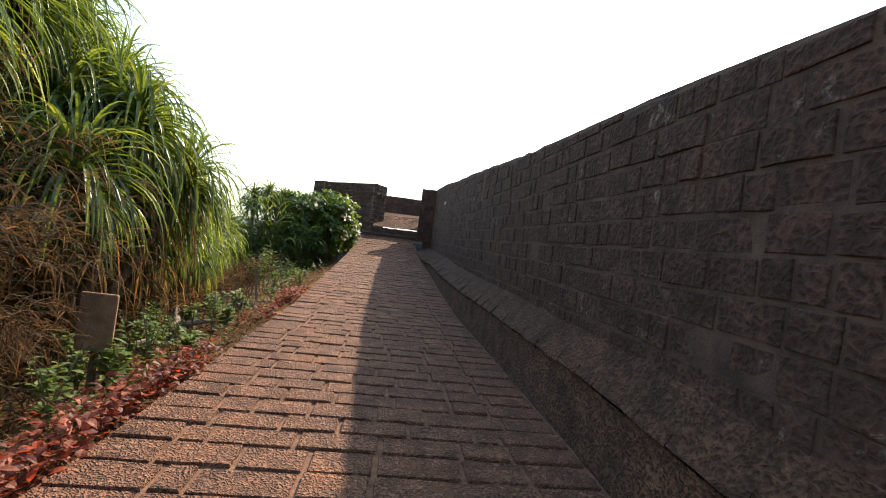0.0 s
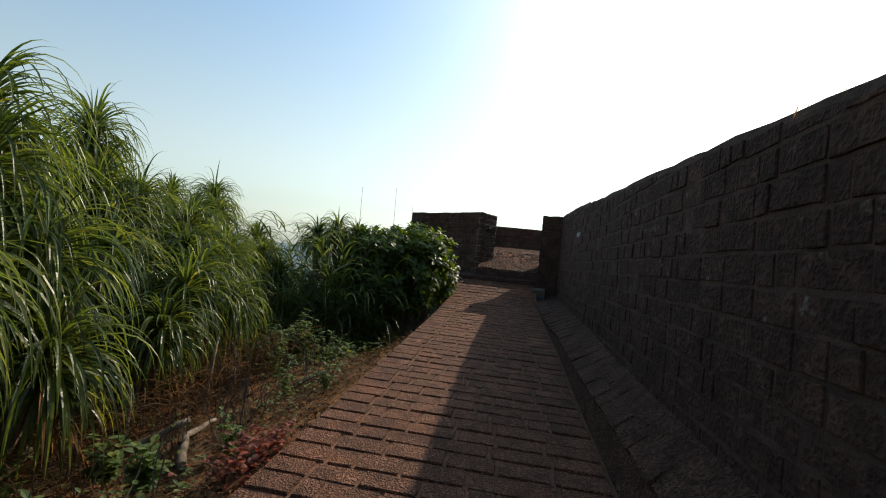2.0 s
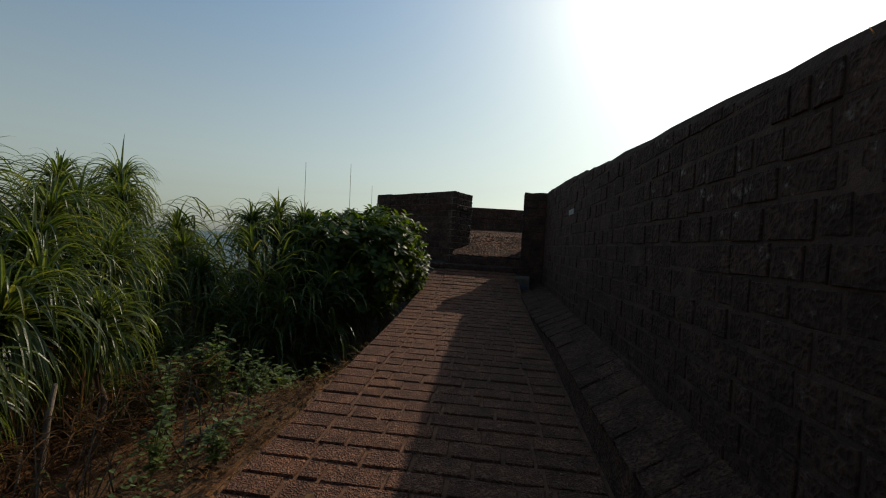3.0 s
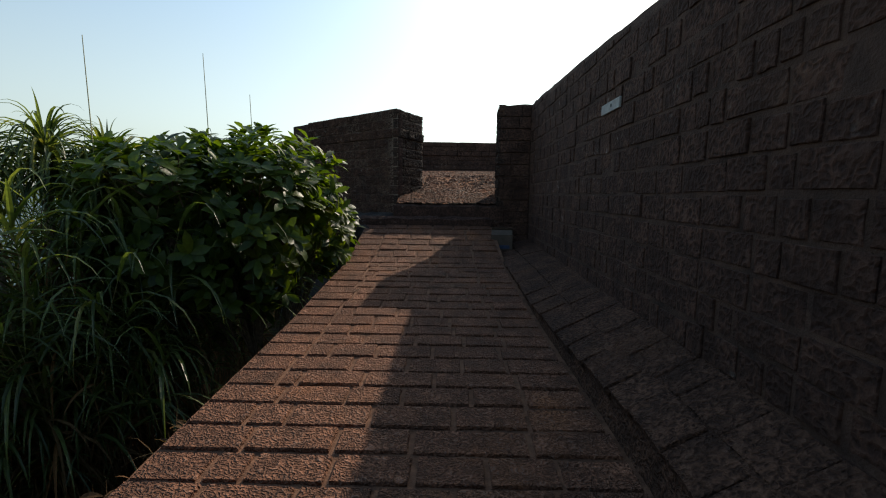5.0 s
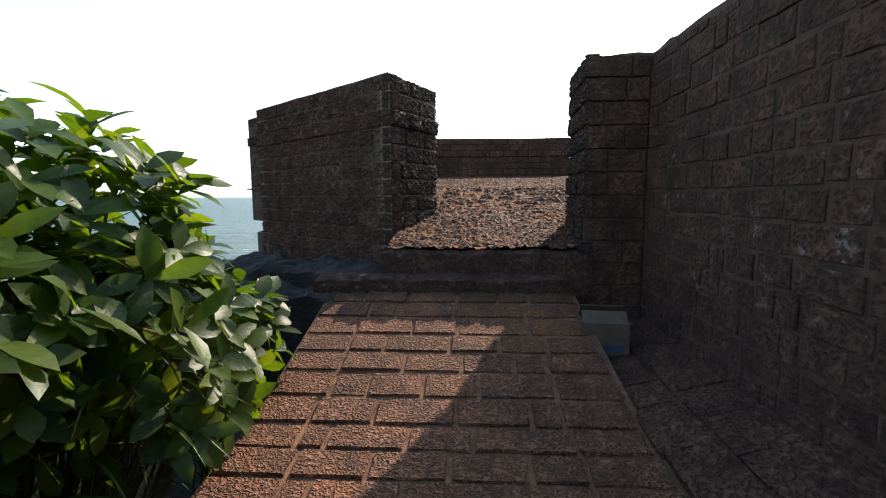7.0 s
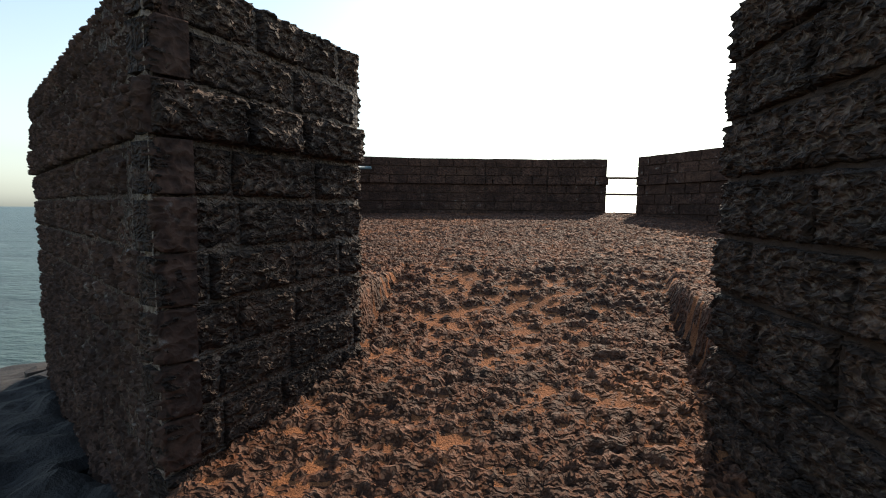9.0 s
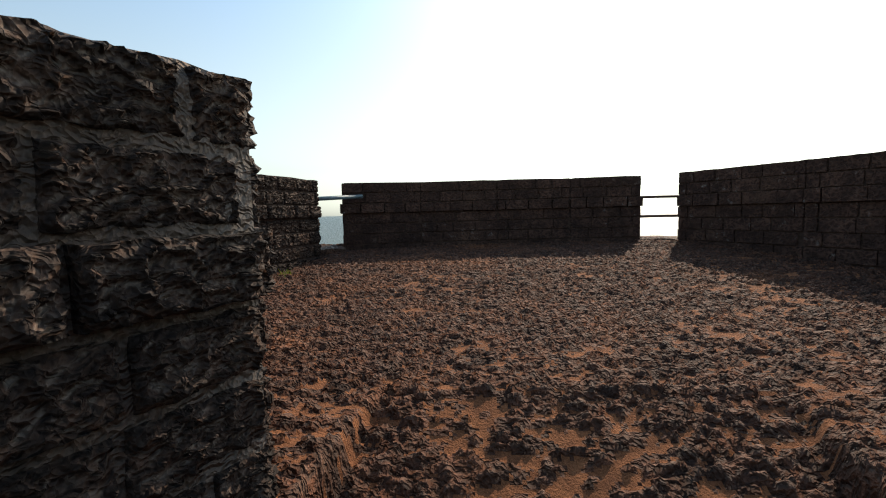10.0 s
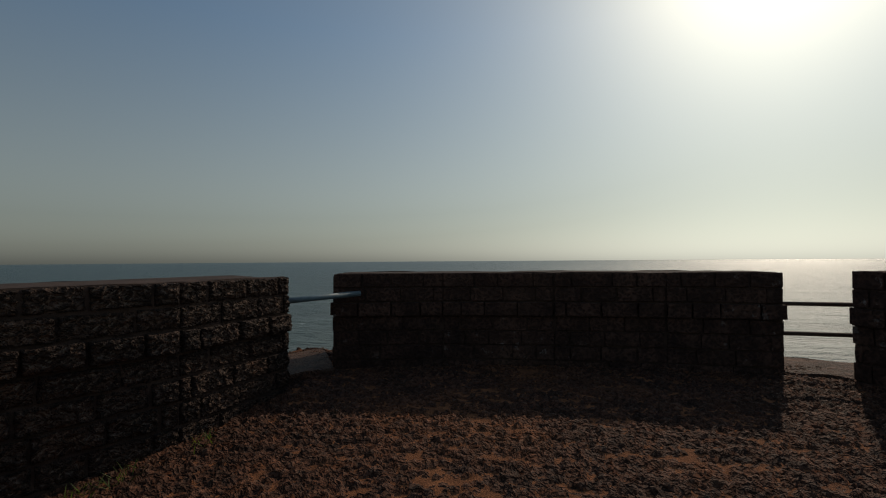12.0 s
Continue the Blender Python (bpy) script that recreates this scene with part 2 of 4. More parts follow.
def n3(x, y, z, s):
    return noise.noise(Vector((x * s, y * s, z * s)))


# ---- the plan: heights along the walk ----
RAMP_Y = (-8.0, 0.0, 6.6, 9.8, 12.6, 15.6, 17.6, 18.95)
RAMP_Z = (-0.2, -0.02, 0.02, 0.06, 0.24, 0.44, 0.64, 1.02)
LEFT = -1.42


def ramp_z(y):
    return lerp(y, RAMP_Y, RAMP_Z)


def kerb_x(y):
    return lerp(y, (-8, 6, 8, 10, 12, 14, 16, 17.5, 19), (1.0, 0.93, 0.87, 0.79, 0.72, 0.68, 0.58, 0.53, 0.47))


def ledge_z(y):
    return lerp(y, (-8, 6, 10, 12.5, 14, 15, 16, 17, 19), (0.1, 0.42, 0.42, 0.46, 0.53, 0.52, 0.53, 0.61, 0.69))


def wall_base_z(y):
    return lerp(y, (-8, 0, 6, 12, 14, 16, 19), (0.3, 0.55, 0.66, 0.67, 0.74, 0.76, 0.80))


def wall_top_z(y):
    return lerp(y, (-8, 0, 6, 8, 9.3, 11.5, 12.6, 13.7, 16, 18, 19.05), (1.0, 1.56, 2.0, 2.1, 2.19, 2.35, 2.42, 2.49, 2.67, 2.77, 2.83))


WALL_X = 1.06


def smooth_step(a, b, x):
    t = min(1.0, max(0.0, (x - a) / (b - a)))
    return t * t * (3 - 2 * t)


def terrain_z(x, y):
    """The ground beside and under the ramp, and the rocky shore round the bastion."""
    s = LEFT - x
    if s > 0:
        steep = smooth_step(12.9, 14.2, y)
        z = ramp_z(min(y, 18.0)) - 0.05 - 0.30 * min(s, 6.0) - steep * 1.25 * smooth_step(0.0, 0.55, s) - 0.62 * max(0.0, s - 6.0)
        z += 0.08 * n3(x, y, 0, 0.9) * min(1.0, s * 3)
    elif x < 1.9:
        z = ramp_z(y) - 0.15
    else:
        z = min(0.6, ramp_z(y) + 0.1) - 0.5 * max(0.0, y - 19.0)
    r = math.hypot(x - 0.3, y - 22.3)
    shore = 0.65 - 0.24 * max(0.0, r - 3.2) - 0.55 * max(0.0, r - 12.0)
    shore += 0.16 * n3(x, y, 3, 0.7) + 0.10 * n3(x, y, 7, 2.2)
    k = smooth_step(17.3, 19.3, y)
    z = z * (1 - k) + shore * k
    return max(z, -9.0)


# ---- ground, sea, far land ----
xs = np.concatenate([np.arange(-40, -8, 0.8), np.arange(-8, 4, 0.12), np.arange(4, 61, 1.5)])
ys = np.concatenate([np.arange(-40, 2, 1.5), np.arange(2, 27, 0.12), np.arange(27, 60, 1.0)])
gv = [(float(x), float(y), terrain_z(float(x), float(y)) + (0.03 * n3(x, y, 1, 4.0) if x < LEFT - 0.1 else 0.0)) for y in ys for x in xs]
nx = len(xs)
gf = [(j * nx + i, j * nx + i + 1, (j + 1) * nx + i + 1, (j + 1) * nx + i) for j in range(len(ys) - 1) for i in range(nx - 1)]
ground = shell("ground", gv, gf, M_GROUND, smooth=True)
tagged(ground, "dry reddish earth slope falling to a rocky shore", "ground", kind="structure")
ground.data.materials.append(M_ROCK)
for p in ground.data.polygons:
    c = p.center
    if c.y + 1.6 * n3(c.x, c.y, 2, 0.4) + 0.6 * n3(c.x, c.y, 9, 1.7) > 18.4 or c.x + 4.0 * n3(c.x, c.y, 4, 0.15) < -12:
        p.material_index = 1

SEA_Z = -6.5
ring = [0.0] + [20 * 1.32 ** i for i in range(20)]
sv, sf = [(0, 20, SEA_Z)], []
SEG = 96
for r in ring[1:]:
    sv += [(r * math.sin(a * math.tau / SEG), 20 + r * math.cos(a * math.tau / SEG), SEA_Z) for a in range(SEG)]
sf += [(0, 1 + (a + 1) % SEG, 1 + a) for a in range(SEG)]
for k in range(len(ring) - 2):
    o = 1 + k * SEG
    sf += [(o + a, o + (a + 1) % SEG, o + SEG + (a + 1) % SEG, o + SEG + a) for a in range(SEG)]
sea = shell("water", sv, sf, M_SEA)
tagged(sea, "choppy grey-green sea reaching to the horizon", "sea", kind="structure")


# ---- stone blocks ----
BLOCKS = {}


def block_mesh(l, h, depth, variant, hi, material):
    """A rough-faced stone: front at y = 0, reaching back to -depth; x from 0 to l, z from 0 to h."""
    l, h = round(l, 2), round(h, 2)
    key = (l, h, depth, variant, hi, material.name)
    if key in BLOCKS:
        return BLOCKS[key]
    step = 0.008 if hi else (0.045 if depth < 0.08 else 0.07)
    a, b = max(3, round(l / step)), max(2, round(h / step))
    off = Vector((variant * 13.7, variant * 5.1, l * 7))
    verts, faces = [], []
    edge = 0.012
    if not hi:   # a narrow arris round the face
        a, b = a + 2, b + 2
    lip = 0.007

    def grid(k, count, size):
        if hi:
            return size * k / count
        return 0.0 if k == 0 else size if k == count else lip + (size - 2 * lip) * (k - 1) / (count - 2)

    for j in range(b + 1):
        for i in range(a + 1):
            x, z = grid(i, a, l), grid(j, b, h)
            rim = min(x, l - x, z, h - z)
            y = -0.014 * max(0.0, 1 - rim / 0.016) ** 1.5 if hi else ((-0.011 if depth < 0.08 else -0.003) if rim < 1e-6 else 0.0)
            q = Vector((x, 0, z)) + off
            y += (0.007 if hi else 0.0045 if depth < 0.08 else 0.003) * noise.noise(q * 7)
            if hi:
                pit = noise.noise(Vector((q.x * 17, q.y, q.z * 38)) + 0.5 * Vector((noise.noise(q * 22), 0, noise.noise(q * 25 + Vector((3, 3, 3))))))
                y += 0.020 * max(0.0, 1 - abs(pit) * 3.6) ** 1.4 - 0.008 + 0.002 * noise.noise(q * 60)
            if rim < 1e-6:
                x += edge * 0.5 * noise.noise(q * 17)
                z += edge * 0.6 * noise.noise(q * 19 + Vector((4, 4, 4)))
                x += 0.004 if i == 0 else (-0.004 if i == a else 0)
                z += 0.004 if j == 0 else (-0.004 if j == b else 0)
            verts.append((x, y, z))
    w = a + 1
    faces += [(j * w + i, j * w + i + 1, (j + 1) * w + i + 1, (j + 1) * w + i) for j in range(b) for i in range(a)]
    border = [i for i in range(a + 1)] + [j * w + a for j in range(1, b + 1)] + [b * w + i for i in range(a - 1, -1, -1)] + [j * w for j in range(b - 1, 0, -1)]
    o = len(verts)
    verts += [(verts[k][0], -depth, verts[k][2]) for k in border]
    m = len(border)
    faces += [(border[k], o + k, o + (k + 1) % m, border[(k + 1) % m]) for k in range(m)]
    me = mesh_from("block", verts, faces, material, hi)
    BLOCKS[key] = me
    return me


def lay(parent, p, q, courses, low, high, material, length=0.36, hi=False, proud=0.0, lean=0.0, near=None, name="block", bulge=None, swell=0.03, gap=0.010, ragged=0.0):
    """Courses of stones on the upright face from p to q; it faces the right hand of that way. low, high: heights by the distance along it.
    near: only stones for which it holds become objects of their own; the rest are joined."""
    p, q = Vector((*p, 0)), Vector((*q, 0))
    d = (q - p).normalized()
    n = Vector((d.y, -d.x, 0))
    total = (q - p).length
    rest_v, rest_f = [], []
    for c, (z0, z1) in enumerate(zip(courses[:-1], courses[1:])):
        u = -rnd.random() * length * 0.7
        while u < total - 0.02:
            l = round(length * rnd.choice((0.7, 0.85, 0.95, 1.0, 1.05, 1.15) if not ragged else (0.5, 0.6, 0.8, 1.0, 1.2, 1.45)), 2)
            a, b = max(0.0, u), min(total, u + l)
            u += l
            if b - a < 0.05:
                continue
            mid = (a + b) / 2
            lo, hi_z = max(z0, low(mid)), min(z1, high(mid))
            if hi_z - lo < 0.05:
                continue
            out = proud + (swell if bulge is not None and c == bulge else 0.0) + rnd.uniform(-0.004, 0.006)
            out -= lean * ((lo + hi_z) / 2 - courses[0])
            if ragged:   # worn stones: wide uneven joints, faces a little in or out
                a, b = a + rnd.uniform(0, ragged) * 0.7, b - rnd.uniform(0, ragged) * 0.7
                lo, hi_z = lo + rnd.choice((0.0, 0.4, 0.8)) * ragged, hi_z - rnd.choice((0.0, 0.3, 0.7)) * ragged
                out += rnd.uniform(0.0, 0.003)
            me = block_mesh(b - a - gap, hi_z - lo - gap, 0.10, rnd.randrange(3), hi, material)
            place = p + d * (a + 0.006) + n * out
            m = Matrix(((d.x, n.x, 0, place.x), (d.y, n.y, 0, place.y), (0, 0, 1, lo + 0.006), (0, 0, 0, 1))) @ pose(0, 0, 0, -math.degrees(lean) * -1, rnd.uniform(-0.5, 0.5), rnd.uniform(-0.6, 0.6))
            if near is None or near(place + d * (l / 2)):
                ob = new(name, me)
                ob.parent = parent
                ob.matrix_local = m
            else:
                o = len(rest_v)
                rest_v += [m @ v.co for v in me.vertices]
                rest_f += [tuple(o + k for k in f.vertices) for f in me.polygons]
    if rest_v:
        tagged(shell("stonework", rest_v, rest_f, material, parent), kind="stuff")


def solid(name, outline, low, high, material, parent=None, label="", rough=0.012, step=0.12):
    """A wall mass over a closed ground outline (counter-clockwise), with a slightly uneven top; high may depend on the place."""
    pts = []
    for (x0, y0), (x1, y1) in zip(outline, outline[1:] + outline[:1]):
        k = max(1, round(math.hypot(x1 - x0, y1 - y0) / step))
        pts += [(x0 + (x1 - x0) * i / k, y0 + (y1 - y0) * i / k) for i in range(k)]
    top = high if callable(high) else (lambda x, y: high)
    m = len(pts)
    cx, cy = sum(p[0] for p in pts) / m, sum(p[1] for p in pts) / m
    verts = [(x, y, low) for x, y in pts]
    verts += [(x, y, top(x, y) - 0.03 + rough * n3(x, y, 0, 3)) for x, y in pts]
    verts += [(x + (cx - x) * 0.02, y + (cy - y) * 0.02, top(x, y) + rough * n3(x, y, 5, 4)) for x, y in pts]
    faces = [(i, (i + 1) % m, m + (i + 1) % m, m + i) for i in range(m)]
    faces += [(m + i, m + (i + 1) % m, 2 * m + (i + 1) % m, 2 * m + i) for i in range(m)]
    faces.append(tuple(range(2 * m, 3 * m)))
    return shell(name, verts, faces, material, parent, label)


# ---- the ramp ----
def strip(name, left, right, height, y0, y1, material, nxs=8, step=0.1, wob=0.0):
    rows = int((y1 - y0) / step)
    verts, faces = [], []
    for j in range(rows + 1):
        y = y0 + (y1 - y0) * j / rows
        for i in range(nxs + 1):
            x = left(y) + (right(y) - left(y)) * i / nxs
            verts.append((x, y, height(x, y) + wob * n3(x, y, 0, 9)))
    w = nxs + 1
    faces = [(j * w + i, j * w + i + 1, (j + 1) * w + i + 1, (j + 1) * w + i) for j in range(rows) for i in range(nxs)]
    return shell(name, verts, faces, material)


pavement = strip("pavement", lambda y: LEFT, lambda y: kerb_x(y) + 0.03, lambda x, y: ramp_z(y) - 0.016, -8, 18.98, M_MORTAR, 16, 0.08, 0.008)
tagged(pavement, "sloping path paved with worn reddish laterite blocks", "path", kind="structure")
edge_v, edge_f = [], []
for j in range(271):
    y = -8 + j * 0.1
    edge_v += [(LEFT + 0.01 * n3(0, y, 0, 5), y, ramp_z(y) - 0.016), (LEFT - 0.03 + 0.02 * n3(1, y, 0, 4), y, ramp_z(y) - 1.1)]
edge_f = [(2 * j, 2 * j + 1, 2 * j + 3, 2 * j + 2) for j in range(270)]
shell("edge_face", edge_v, edge_f, M_MORTAR, pavement)

# ---- ledge beside the wall ----
ledge = strip("ledge", lambda y: kerb_x(y) + 0.035, lambda y: WALL_X + 0.06, lambda x, y: ledge_z(y) + (wall_base_z(y) - ledge_z(y)) * max(0.0, (x - kerb_x(y)) / (WALL_X - kerb_x(y))) - 0.012, -8, 19.05, M_LEDGE, 6, 0.1, 0.01)
tagged(ledge, "narrow raised ledge of laterite along the wall foot", "ledge", kind="structure")
kv, kf = [], []
for j in range(271):
    y = -8 + j * 0.1
    kv += [(kerb_x(y) + 0.035, y, ledge_z(y) - 0.02), (kerb_x(y) + 0.012, y, min(ramp_z(y), ledge_z(y)) - 0.1)]
kf = [(2 * j, 2 * j + 2, 2 * j + 3, 2 * j + 1) for j in range(270)]
shell("kerb_face", kv, kf, M_LEDGE, ledge)

# ---- the long wall ----
wall_top = lambda x, y: wall_top_z(y)
wall = solid("wall_ramp", [(WALL_X + 0.004, -8), (WALL_X + 0.8, -8), (WALL_X + 0.8, 19.05), (WALL_X + 0.004, 19.05)], -0.6, wall_top, M_JOINT, rough=0.03)
tagged(wall, "long dark fort wall of weathered laterite blocks", "wall", kind="structure")
END_TOP = 2.82
wall_end = solid("wall_end", [(0.60, 19.07), (2.6, 19.07), (2.6, 19.83), (0.64, 19.83)], 0.3, END_TOP, M_WALL_CORE, rough=0.03)
tagged(wall_end, "battered end pier of the long wall, dark laterite", "wall", kind="structure")

# ---- platform of the bastion ----
CUT_L = ((19.0, 19.41, 20.18, 20.3, 20.95, 21.1), (-1.2, -1.08, -0.74, -0.70, -0.63, -0.60))
CUT_R = ((19.0, 19.85, 20.2, 20.6, 21.0, 21.1), (0.68, 0.72, 0.77, 0.85, 0.95, 1.0))


def platform_z(x, y):
    up = lerp(y, (19.0, 20.0, 21.0, 22.5, 24.0, 25.5), (1.76, 1.79, 1.82, 1.92, 2.06, 2.15))
    cut = lerp(y, (19.05, 19.8, 20.5, 21.05), (1.32, 1.48, 1.63, 1.815))
    if y > 21.05:
        return up
    a, b = lerp(y, *CUT_L), lerp(y, *CUT_R)
    k = smooth_step(a - 0.015, a + 0.02, x) * (1 - smooth_step(b - 0.02, b + 0.03, x))
    return up + (cut - up) * k


px, py = np.arange(-3.4, 4.3, 0.0135), np.arange(19.08, 25.8, 0.0135)
pv, bare = [], []
for y in py:
    for x in px:
        x, y = float(x), float(y)
        q = Vector((x, y, 0))
        # islands of worm-eaten crust standing out of hollows filled with earth
        isle = 0.4 * noise.noise(Vector((x * 2.6, y * 5, 5))) + 0.65 * noise.noise(Vector((x * 7, y * 15, 8))) + 0.55 * noise.noise(Vector((x * 18, y * 36, 3))) + 0.3 * noise.noise(q * 0.8)
        crust = smooth_step(-0.34, 0.0, isle)
        worm = noise.noise(Vector((x * 13, y * 34, 1)) + 0.4 * Vector((noise.noise(q * 18), noise.noise(q * 20), 0)))
        fine = noise.noise(Vector((x * 34, y * 48, 2)))
        swell_ = 0.012 * noise.noise(q * 2.6)
        h = crust * (0.004 + 0.024 * max(0.0, 1 - abs(worm) * 3.4) + 0.007 * fine) + swell_
        bare.append(isle + 0.25 * fine < -0.25 or (abs(worm) > 0.30 and isle + 0.5 * fine < 0.13))
        pv.append((x, y, platform_z(x + 0.012 * worm, y) + h))
w = len(px)


def on_platform(x, y):
    if y > 25.2 or (x < -2.55 and y > 23.6):
        return False
    if x < -0.99:
        return y > 19.50 + (-0.99 - x) * 0.842
    return x < 0.75 or y > 19.5


pf = [(j * w + i, j * w + i + 1, (j + 1) * w + i + 1, (j + 1) * w + i) for j in range(len(py) - 1) for i in range(w - 1) if on_platform(float(px[i]), float(py[j]))]
platform = shell("floor", pv, pf, M_PLATFORM, smooth=True)
platform.data.materials.append(M_EARTH)
platform.data.polygons.foreach_set("material_index", [1 if bare[f[0]] and bare[f[2]] else 0 for f in pf])
tagged(platform, "rough pitted laterite platform with orange earth patches", "floor", kind="structure")

# outer mass of the bastion below the platform
base = solid("wall_bastion", [(-0.9, 19.6), (-0.9, 19.2), (0.62, 19.2), (4.3, 19.3), (4.6, 22.3), (3.4, 24.9), (2.2, 26.0), (0, 25.9), (-2.4, 25.7), (-3.0, 24.2), (-3.5, 22.0), (-2.75, 21.2)], -1.5, 1.26, M_WALL_CORE, step=0.2)
tagged(base, "laterite masonry mass under the bastion platform", "wall", kind="structure")


# ---- step at the head of the ramp ----
def rough_slab(name, x0, x1, y0, y1, z0, z1, material, parent=None, seed=0.0, amp=0.02, step=0.05, label=""):
    """A worn stone slab: a box with an uneven, rounded top and front."""
    bm = bmesh.new()
    bmesh.ops.create_grid(bm, x_segments=max(2, int((x1 - x0) / step)), y_segments=max(2, int((y1 - y0) / step)), size=0.5)
    for v in bm.verts:
        u, s = v.co.x + 0.5, v.co.y + 0.5
        x, y = x0 + (x1 - x0) * u, y0 + (y1 - y0) * s
        rim = min(x - x0, x1 - x, y - y0, y1 - y)
        z = z1 + amp * noise.noise(Vector((x * 6 + seed, y * 6, seed))) - 0.03 * max(0.0, 1 - rim / 0.05) ** 2
        v.co = (x + amp * noise.noise(Vector((y * 5, seed, 1))), y + amp * noise.noise(Vector((x * 5, seed, 2))), z)
    rim_edges = [e for e in bm.edges if e.is_boundary]
    geom = bmesh.ops.extrude_edge_only(bm, edges=rim_edges)["geom"]
    for v in geom:
        if isinstance(v, bmesh.types.BMVert):
            v.co.z = z0
    bmesh.ops.recalc_face_normals(bm, faces=bm.faces)
    return part(name, bm, material, parent, label, smooth=False)


step_thing = tagged(new("stone_step"), "two worn laterite steps at the top of the ramp", "step", kind="structure")
rough_slab("lower_step", -1.55, 0.50, 18.9, 19.12, 0.7, 1.13, M_WALL, step_thing, 2.0, 0.025)
rough_slab("upper_step", -1.03, 0.62, 19.05, 19.3, 0.9, 1.315, M_WALL, step_thing, 5.0, 0.02)
for k, (x0, x1, y0, y1, z1) in enumerate(((-2.05, -1.35, 18.75, 19.35, 1.0), (-2.7, -1.9, 19.0, 19.9, 0.92), (-3.4, -2.5, 19.5, 20.9, 0.8), (-1.9, -1.0, 19.15, 19.9, 1.14), (-3.1, -1.9, 19.8, 21.1, 1.05))):
    r = rough_slab("rock_ledge", x0, x1, y0, y1, z1 - 0.8, z1, M_ROCK, None, 3.0 * k, 0.07)
    tagged(r, "dark broken rock slab at the bastion's foot", "rock", "rocks at the bastion foot")

# shore slabs in view past the pier
for k in range(26):
    x, y = rnd.uniform(-9, -3.2), rnd.uniform(18.6, 26)
    s = rnd.uniform(0.35, 0.9)
    z = terrain_z(x, y)
    r = rough_slab("shore_rock", -s, s, -s * 0.5, s * 0.5, -0.3, 0.06, M_ROCK, None, k * 1.7, 0.05, 0.12)
    r.matrix_basis = pose(x, y, z + 0.03, rnd.uniform(-8, 4), rnd.uniform(-14, 2), rnd.uniform(10, 50))
    tagged(r, "dark flat layered rock on the shore slope", "rock", "shore rocks")

# ---- parapets ----
def courses(z0, z1, n):
    return [z0 + (z1 - z0) * i / n for i in range(n + 1)]


def offset(line, d):
    """A polyline shifted to its left hand by d."""
    res = []
    for i, (x, y) in enumerate(line):
        a, b = line[max(0, i - 1)], line[min(len(line) - 1, i + 1)]
        t = Vector((b[0] - a[0], b[1] - a[1])).normalized()
        res.append((x - t.y * d, y + t.x * d))
    return res


def parapet(name, line, low, top, label, thick=0.7, hi=False):
    """A merlon; line is its inner face, walked so that the platform lies on the right hand."""
    back = offset(line, thick)
    inner = offset(line, 0.018)
    ob = solid(name, list(line_r(inner)) + back, low - 0.6, top, M_WALL_CORE, rough=0.015, step=0.15)
    tagged(ob, label, "parapet", kind="structure")
    cs = courses(low - 0.18, top, 8)
    stone = M_PIER if hi else M_WALL
    for a, b in zip(line[:-1], line[1:]):
        lay(ob, a, b, cs, lambda u: 0, lambda u: top + 0.01, stone, 0.29, hi, bulge=5, gap=0.005)
    # the two ends, seen in the gaps
    lay(ob, back[0], line[0], cs, lambda u: 0, lambda u: top + 0.01, stone, 0.30, hi, bulge=5, gap=0.005)
    lay(ob, line[-1], back[-1], cs, lambda u: 0, lambda u: top + 0.01, stone, 0.30, hi, bulge=5, gap=0.005)
    return ob


def line_r(line):
    return reversed(line)


FRONT = [(-1.87, 24.62), (-0.95, 24.86), (0.0, 24.97), (0.9, 25.01), (1.74, 24.98)]
LEFTM = [(-3.15, 21.75), (-2.5, 22.45), (-2.12, 23.2), (-1.95, 24.06)]
RIGHTM = [(2.12, 24.85), (2.75, 23.7), (3.12, 22.9), (3.5, 21.8), (3.65, 20.6), (3.6, 19.4)]
parapet("parapet_front", FRONT, 2.1, 2.92, "low curved laterite parapet facing the sea")
parapet("parapet_west", LEFTM, 2.0, 2.92, "low laterite parapet, side face in warm light", hi=True)
parapet("parapet_east", RIGHTM, 2.05, 2.93, "low laterite parapet curving round the platform")
for nm, (a, b, c, d) in (("gap_sill", ((-2.1, 24.1), (-1.8, 24.5), (-2.3, 25.3), (-2.75, 24.35))), ("gap_sill", ((1.65, 25.0), (2.2, 24.85), (2.75, 25.3), (1.7, 25.75)))):
    s = solid(nm, [a, d, c, b][::-1], 1.2, 2.15, M_PLATFORM, rough=0.03, step=0.06)
    tagged(s, "rough stone sill in the parapet gap", "sill", kind="structure")

# pier beside the gateway
A, B, C, D = (-0.99, 19.41), (-0.645, 20.2), (-2.95, 21.0), (-2.45, 21.65)
PIER_TOP = 2.82
pier = solid("wall_pier", [(A[0] - 0.012, A[1] + 0.015), (B[0] - 0.015, B[1] - 0.008), D, (C[0] + 0.02, C[1] + 0.0)], 0.2, PIER_TOP, M_PIER, rough=0.02)
tagged(pier, "thick stub of laterite parapet with deeply pitted blocks", "wall", kind="structure")
pc = courses(0.242, PIER_TOP, 17)
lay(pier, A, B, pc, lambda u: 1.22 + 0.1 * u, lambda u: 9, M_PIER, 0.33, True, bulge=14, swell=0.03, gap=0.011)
# outer face in the darker wall stone: its colour deepens the shade on that side
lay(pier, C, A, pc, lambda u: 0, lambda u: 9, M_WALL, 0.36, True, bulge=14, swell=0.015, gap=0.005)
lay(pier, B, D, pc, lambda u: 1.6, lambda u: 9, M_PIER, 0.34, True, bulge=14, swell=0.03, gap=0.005)

